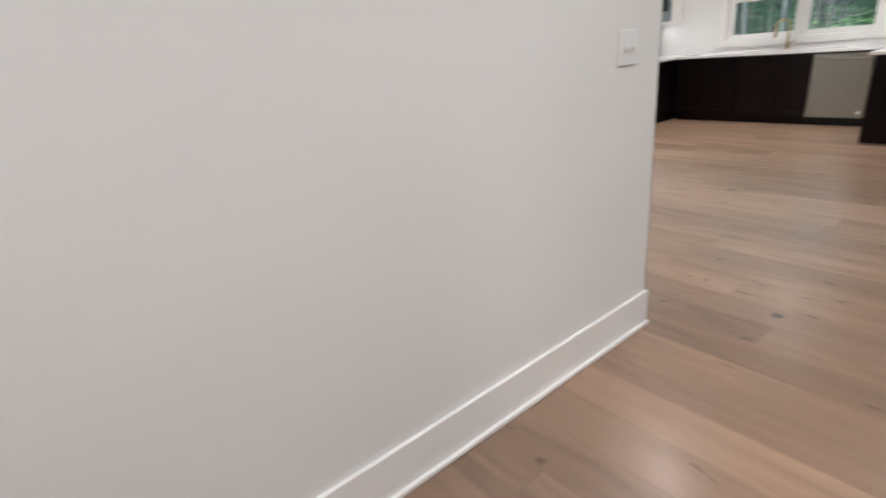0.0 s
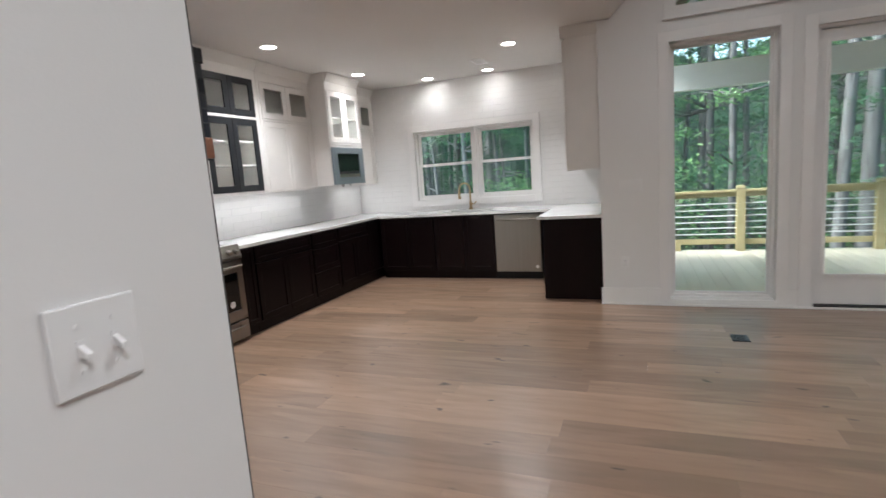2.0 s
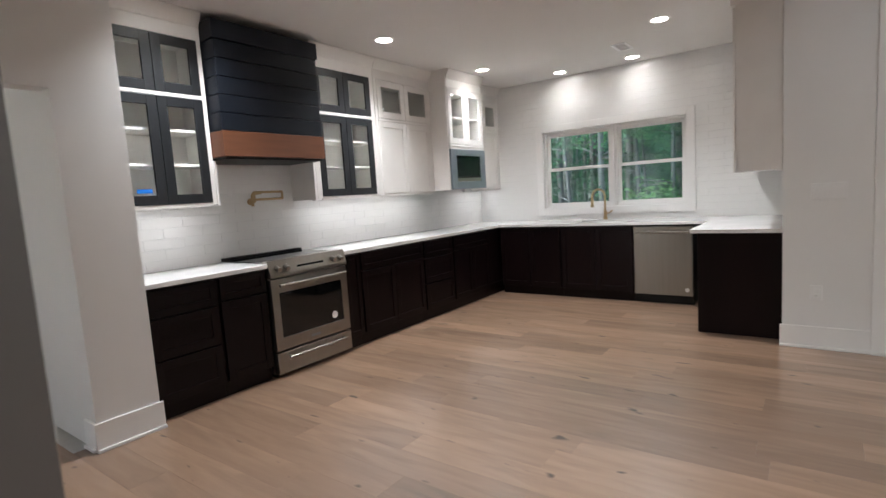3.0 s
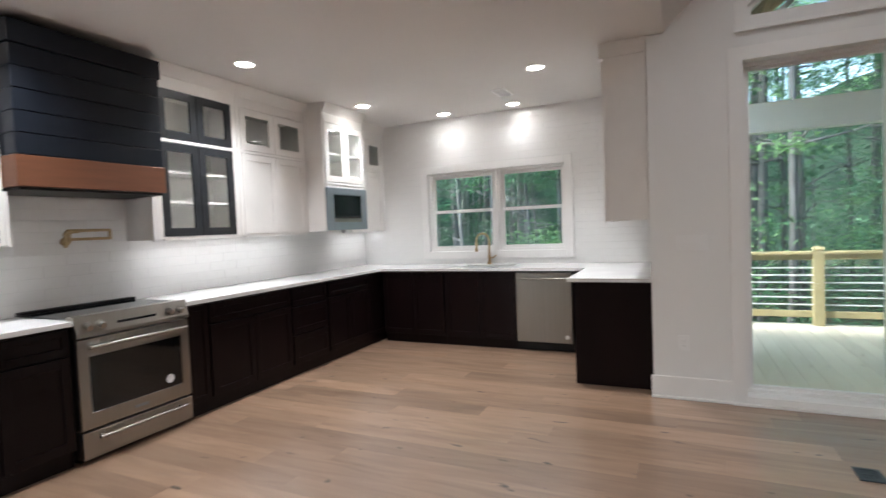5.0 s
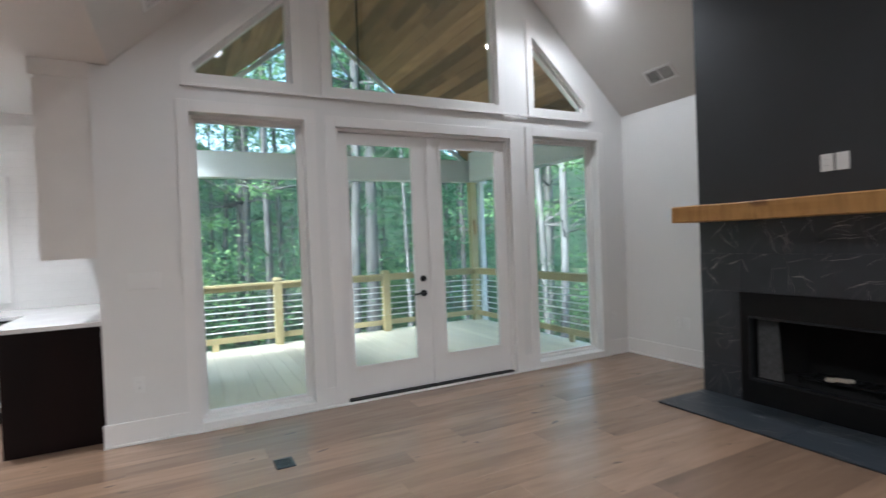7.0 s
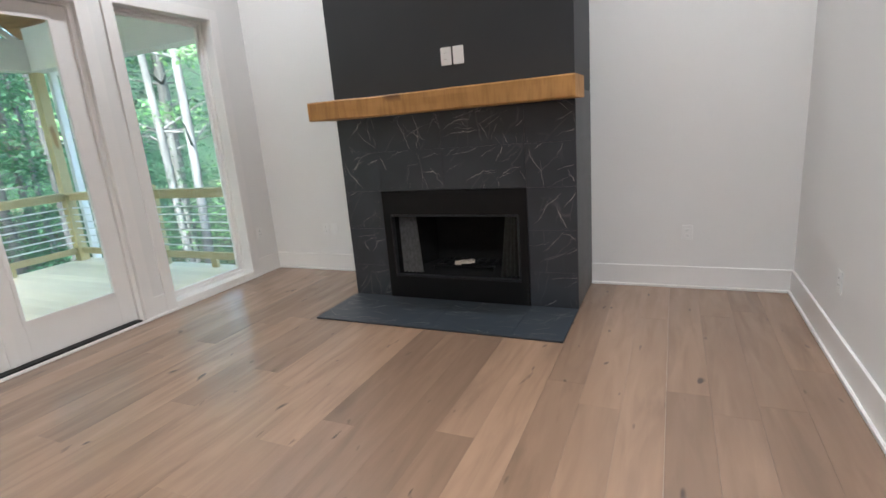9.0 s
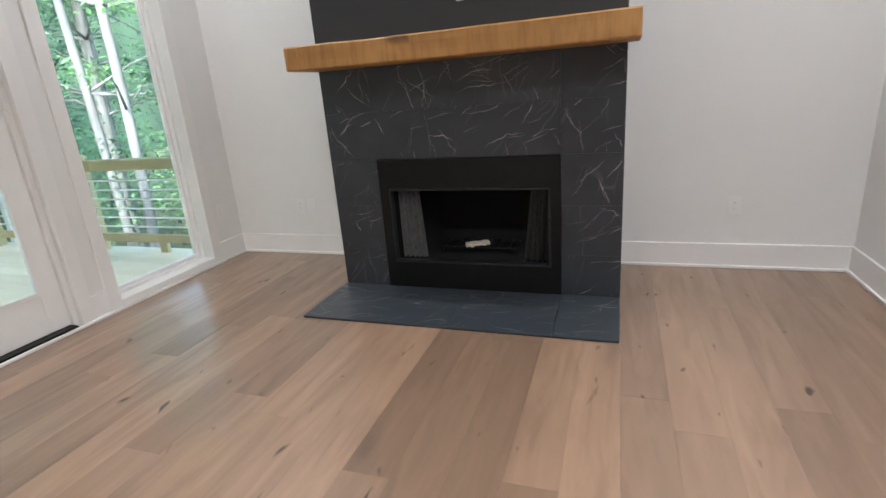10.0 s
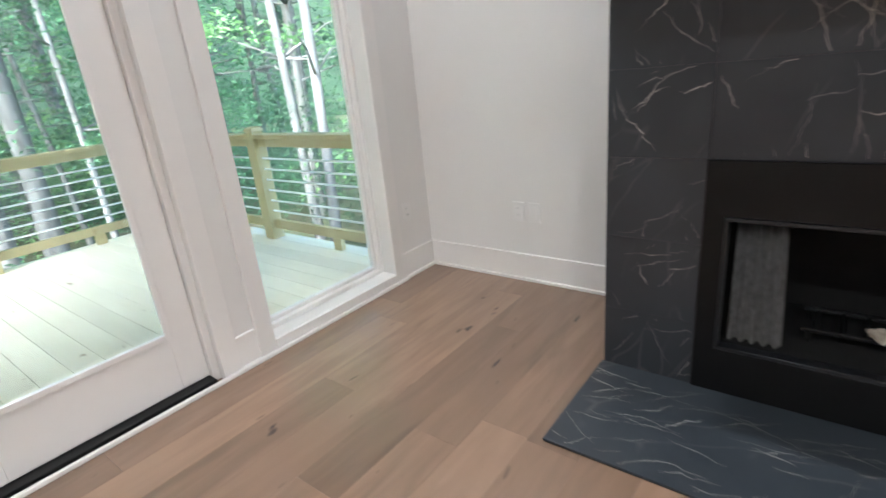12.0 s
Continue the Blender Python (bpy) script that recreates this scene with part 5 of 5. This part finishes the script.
for x, y in ((9.37, -0.075), (8.82, -2.78)):
    can_light(x, y, porch_z(y) - 0.002, ang if y < -1.3 else -ang, "porch ceiling lights")
pfan = thing("porch_fan_rod", "thin black downrod hanging from the porch ridge", "downrod", (9.56, -1.3, PR))
bm = bmesh.new()
tube(bm, (9.56, -1.30, 3.0), (9.56, -1.30, PR), 0.012)
part("rod", bm, BLACKMETAL, pfan)
block("wall_outside", (W + T + 0.002, W + T + 0.02, -4.0, -3.44, 0, 2.7), SIDING, "grey outside siding of the house", "wall")

# ---- woods ----
bm = bmesh.new()
n = 60
gv = {}
for i in range(n + 1):
    for j in range(n + 1):
        x, y = -150 + 400 * i / n, -200 + 400 * j / n
        far = max(0.0, x - 13)
        gv[i, j] = bm.verts.new((x, y, -1.7 - 0.02 * far + 0.35 * noise.noise(Vector((x * 0.08, y * 0.08, 0)))))
for i in range(n):
    for j in range(n):
        bm.faces.new((gv[i, j], gv[i + 1, j], gv[i + 1, j + 1], gv[i, j + 1]))
solid("ground", bm, SOIL, "leaf-strewn forest floor sloping away", "ground")
bm = bmesh.new()
k = 48
prev = None
for i in range(k + 1):
    a = radians(-100 + 200 * i / k)
    p = (8 + 56 * math.cos(a), -1 + 56 * math.sin(a))
    hgt = 13 + 4 * noise.noise(Vector((a * 5, 0, 0)))
    cur = (bm.verts.new((*p, -5)), bm.verts.new((*p, hgt)))
    if prev:
        bm.faces.new((prev[0], cur[0], cur[1], prev[1]))
    prev = cur
solid("backdrop", bm, FOREST, "dense dark green wall of far forest", "backdrop")


def trunk_mesh(name, height, r, lean, limbs):
    bm = bmesh.new()
    rnd = random.Random(name)
    n, seg = 10, 9
    path, prev = [], None
    for i in range(n + 1):
        u = i / n
        c = Vector((lean * u * height + 0.12 * noise.noise(Vector((u * 3, r * 90, 0))), 0.12 * noise.noise(Vector((0, u * 3, r * 70))), height * u))
        path.append(c)
        rr = r * (1 - 0.72 * u) * (1.25 if i == 0 else 1)
        ring = [bm.verts.new(c + Vector((rr * math.cos(2 * math.pi * j / seg), rr * math.sin(2 * math.pi * j / seg), 0))) for j in range(seg)]
        if prev:
            for j in range(seg):
                bm.faces.new((prev[j], prev[(j + 1) % seg], ring[(j + 1) % seg], ring[j]))
        prev = ring
    for i in range(limbs):
        u = rnd.uniform(0.2, 0.95)
        c = path[int(u * n)]
        a = rnd.uniform(0, 6.28)
        ln = rnd.uniform(0.7, 2.0)
        d = Vector((math.cos(a), math.sin(a), rnd.uniform(-0.15, 0.6)))
        m1 = c + d * ln * 0.5 + Vector((0, 0, rnd.uniform(-0.1, 0.15)))
        tube(bm, c, m1, 0.03 * rnd.uniform(0.6, 1.2), 0.016, 6)
        tube(bm, m1, c + d * ln, 0.016, 0.005, 5)
    smooth(bm)
    return mesh_of(name, bm, BARK)


def leaves_mesh(name, clumps, spread, z0, z1, count, size, mat):
    """Clumps of small bent leaves round a stem, uneven and open."""
    rnd = random.Random(name)
    vs, fs = [], []
    for _ in range(clumps):
        a, r = rnd.uniform(0, 6.28), spread * math.sqrt(rnd.uniform(0.03, 1))
        c = Vector((r * math.cos(a), r * math.sin(a), rnd.uniform(z0, z1)))
        s = rnd.uniform(0.28, 0.66)
        for _ in range(count):
            p = c + Vector((rnd.gauss(0, s), rnd.gauss(0, s), rnd.gauss(0, s * 0.33)))
            q = Euler((rnd.uniform(-0.7, 0.7), rnd.uniform(-0.7, 0.7), rnd.uniform(0, 6.28))).to_matrix()
            w = size * rnd.uniform(0.6, 1.3)
            b = len(vs)
            for o in ((-w, 0, 0), (0, -w * 0.42, w * 0.1), (w, 0, -w * 0.12), (0, w * 0.42, w * 0.1)):
                vs.append(p + q @ Vector(o))
            fs.append((b, b + 1, b + 2, b + 3))
    me = bpy.data.meshes.new(name)
    me.from_pydata(vs, [], fs)
    me.materials.append(mat)
    return me


trunks = [trunk_mesh("trunk_a", 17, 0.13, 0.012, 26), trunk_mesh("trunk_b", 15, 0.09, -0.02, 22), trunk_mesh("trunk_c", 14, 0.065, 0.03, 18), trunk_mesh("trunk_d", 18, 0.16, 0.0, 22), trunk_mesh("trunk_e", 19, 0.10, 0.008, 44)]
crowns = [leaves_mesh("crown_a", 46, 2.6, 5.0, 16, 120, 0.068, LEAF), leaves_mesh("crown_b", 40, 2.2, 3.2, 13, 130, 0.061, LEAF),
          leaves_mesh("crown_c", 46, 2.6, 2.2, 12, 130, 0.068, LEAF_DARK), leaves_mesh("crown_d", 40, 3.0, 6.5, 17, 115, 0.075, LEAF),
          leaves_mesh("crown_e", 26, 2.2, 8.5, 19, 120, 0.07, LEAF)]
shrubs = [leaves_mesh("bush_a", 26, 1.5, 0.2, 2.4, 110, 0.055, LEAF), leaves_mesh("bush_b", 26, 1.7, 0.2, 3.2, 110, 0.055, LEAF_DARK)]
rnd = random.Random(11)


def tree(x, y, kind, s):
    z = -1.9 - 0.02 * max(0, x - 13)
    ob = thing("tree", ("tall pale-barked tree with open green foliage", "slender tree with light green foliage", "thin young tree with dense dark leaves", "stout grey-barked tree with a high crown", "straight pale tree with bare twigs and a high crown")[kind], "tree", (x, y, z), "trees behind the deck")
    tr = new("trunk", trunks[kind])
    cr = new("crown", crowns[kind])
    for o in (tr, cr):
        o.parent = ob
    a = rnd.uniform(0, 6.28)
    ob.rotation_euler = (rnd.uniform(-0.03, 0.03), rnd.uniform(-0.03, 0.03), a)
    ob.scale = (s, s, s)


placed = []
tries = 0
while len(placed) < 120 and tries < 4000:
    tries += 1
    x = 15.6 + 26 * rnd.random() ** 1.2
    y = rnd.uniform(-8, 13) * (0.6 + x / 22) - 2
    if all((x - a) ** 2 + (y - b) ** 2 > 1.5 for a, b in placed):
        placed.append((x, y))
        tree(x, y, rnd.choice((0, 1, 2, 2, 3, 4, 4, 4)), rnd.uniform(0.95, 1.4))
# trees south of the deck, seen through the end window
for x, y, kind in ((9.2, -8.6, 1), (10.6, -7.4, 0), (11.3, -9.5, 2), (12.6, -6.9, 1), (13.2, -8.8, 3), (12.2, -11.5, 2), (14.2, -11.0, 0), (10.1, -6.9, 4), (11.8, -7.9, 4), (9.4, -9.8, 4), (12.9, -10.2, 4), (10.9, -10.4, 4), (13.9, -7.6, 4), (9.8, -11.6, 3), (11.0, -13.5, 1), (8.2, -12.0, 2), (13.6, -13.8, 2), (15.5, -9.0, 1)):
    tree(x, y, kind, rnd.uniform(0.8, 1.1))
for i in range(46):
    x = 13.6 + 18 * rnd.random()
    y = rnd.uniform(-10, 14) * (0.6 + x / 24) - 2
    if i > 38:
        x, y = rnd.uniform(8.5, 14), rnd.uniform(-14, -7.5)
    ob = tagged(new("bush", shrubs[i % 2]), "leafy green understorey bush on the forest floor", "bush", "forest bushes")
    ob.location = (x, y, -1.95 - 0.02 * max(0, x - 13))
    ob.rotation_euler[2] = rnd.uniform(0, 6.28)
    s = rnd.uniform(0.8, 1.4)
    ob.scale = (s, s, s)


# ---- tiles of the kitchen walls ----
def tiled(name, wall, along, u0, u1, z0, z1, face, hole=None):
    """Glazed tiles in running bond."""
    tw, th, g, d = 0.30, 0.078, 0.0010, 0.0018
    shared = {}

    def piece(w, h):
        """One glazed tile about its lower corner, on shared mesh data."""
        key = (round(w, 4), round(h, 4))
        if key not in shared:
            e, vs = 0.0005, []
            for uu, zz, o in ((0, 0, 0), (w, 0, 0), (w, h, 0), (0, h, 0), (e, e, d), (w - e, e, d), (w - e, h - e, d), (e, h - e, d)):
                vs.append((uu, -o, zz) if along == "x" else (-o, uu, zz))
            quads = [(4, 5, 6, 7), (0, 1, 5, 4), (1, 2, 6, 5), (2, 3, 7, 6), (3, 0, 4, 7)]
            me = bpy.data.meshes.new(name)
            me.from_pydata(vs, [], [q if along == "x" else q[::-1] for q in quads])
            me.materials.append(TILE)
            shared[key] = me
        return shared[key]
    z, r = z0, 0
    while z < z1 - 0.004:
        u = u0 - (tw / 2 if r % 2 else 0)
        while u < u1:
            a, b = max(u, u0) + g / 2, min(u + tw, u1) - g / 2
            pieces = [(a, b)]
            za, zb = z + g / 2, min(z + th, z1) - g / 2
            if hole and zb > hole[2] and za < hole[3]:
                pieces = [(a, min(b, hole[0])), (max(a, hole[1]), b)]
            for p, q in pieces:
                if q - p < 0.004:
                    continue
                ob = new(name, piece(q - p, zb - za))
                ob.parent = bpy.data.objects[wall]
                ob.location = (p, face, za) if along == "x" else (face, p, za)
            u += tw
        z += th
        r += 1


tiled("tile", "wall_range", "x", 4.537, X1 - 0.008, CT + 0.001, Z0 + 0.3, YK - 0.0005)
tiled("tile", "wall_sink", "y", 1.272, YK - 0.008, CT + 0.001, H - 0.002, X1 - 0.0005, (KW[0] - cw - 0.002, KW[1] + cw + 0.002, KW[2] - cw - 0.002, KW[3] + cw + 0.002))

# ---- oak planks ----
PW = 0.19
rnd = random.Random(5)
x = -1.98
while x < 9.48:
    spans = []
    if x < 3.0:
        spans.append((-1.1, 1.57) if x < 1.1 else (-1.1, 6.08))
    elif x < 4.06:
        spans.append((-3.82, 6.08))
    elif x < 4.4:
        spans += [(-3.82, 4.44), (5.14, 6.08)]
    elif x < W - PW:
        spans.append((-3.82, 4.44))
    elif x < W + 0.02:
        spans.append((-3.82, 4.44))
    else:
        spans.append((1.275, 4.44))
    w = PW
    if x < W + 0.02 and x + PW > W + 0.02:
        w = W + 0.02 - x
    if x < 8.95:
        for y0, y1 in spans:
            y = y0 - rnd.uniform(0, 1.6)
            while y < y1:
                ln = rnd.choice((1.2, 1.5, 1.8, 2.1, 2.1))
                a, b = max(y, y0), min(y + ln, y1)
                if b - a > 0.05:
                    ob = new("plank", unit_box_mesh("plank", w - 0.0007, b - a - 0.0007, 0.022, OAK, 0.0009))
                    ob.parent = floor
                    ob.location = (x + w / 2, (a + b) / 2, 0)
                y += ln
    x += w
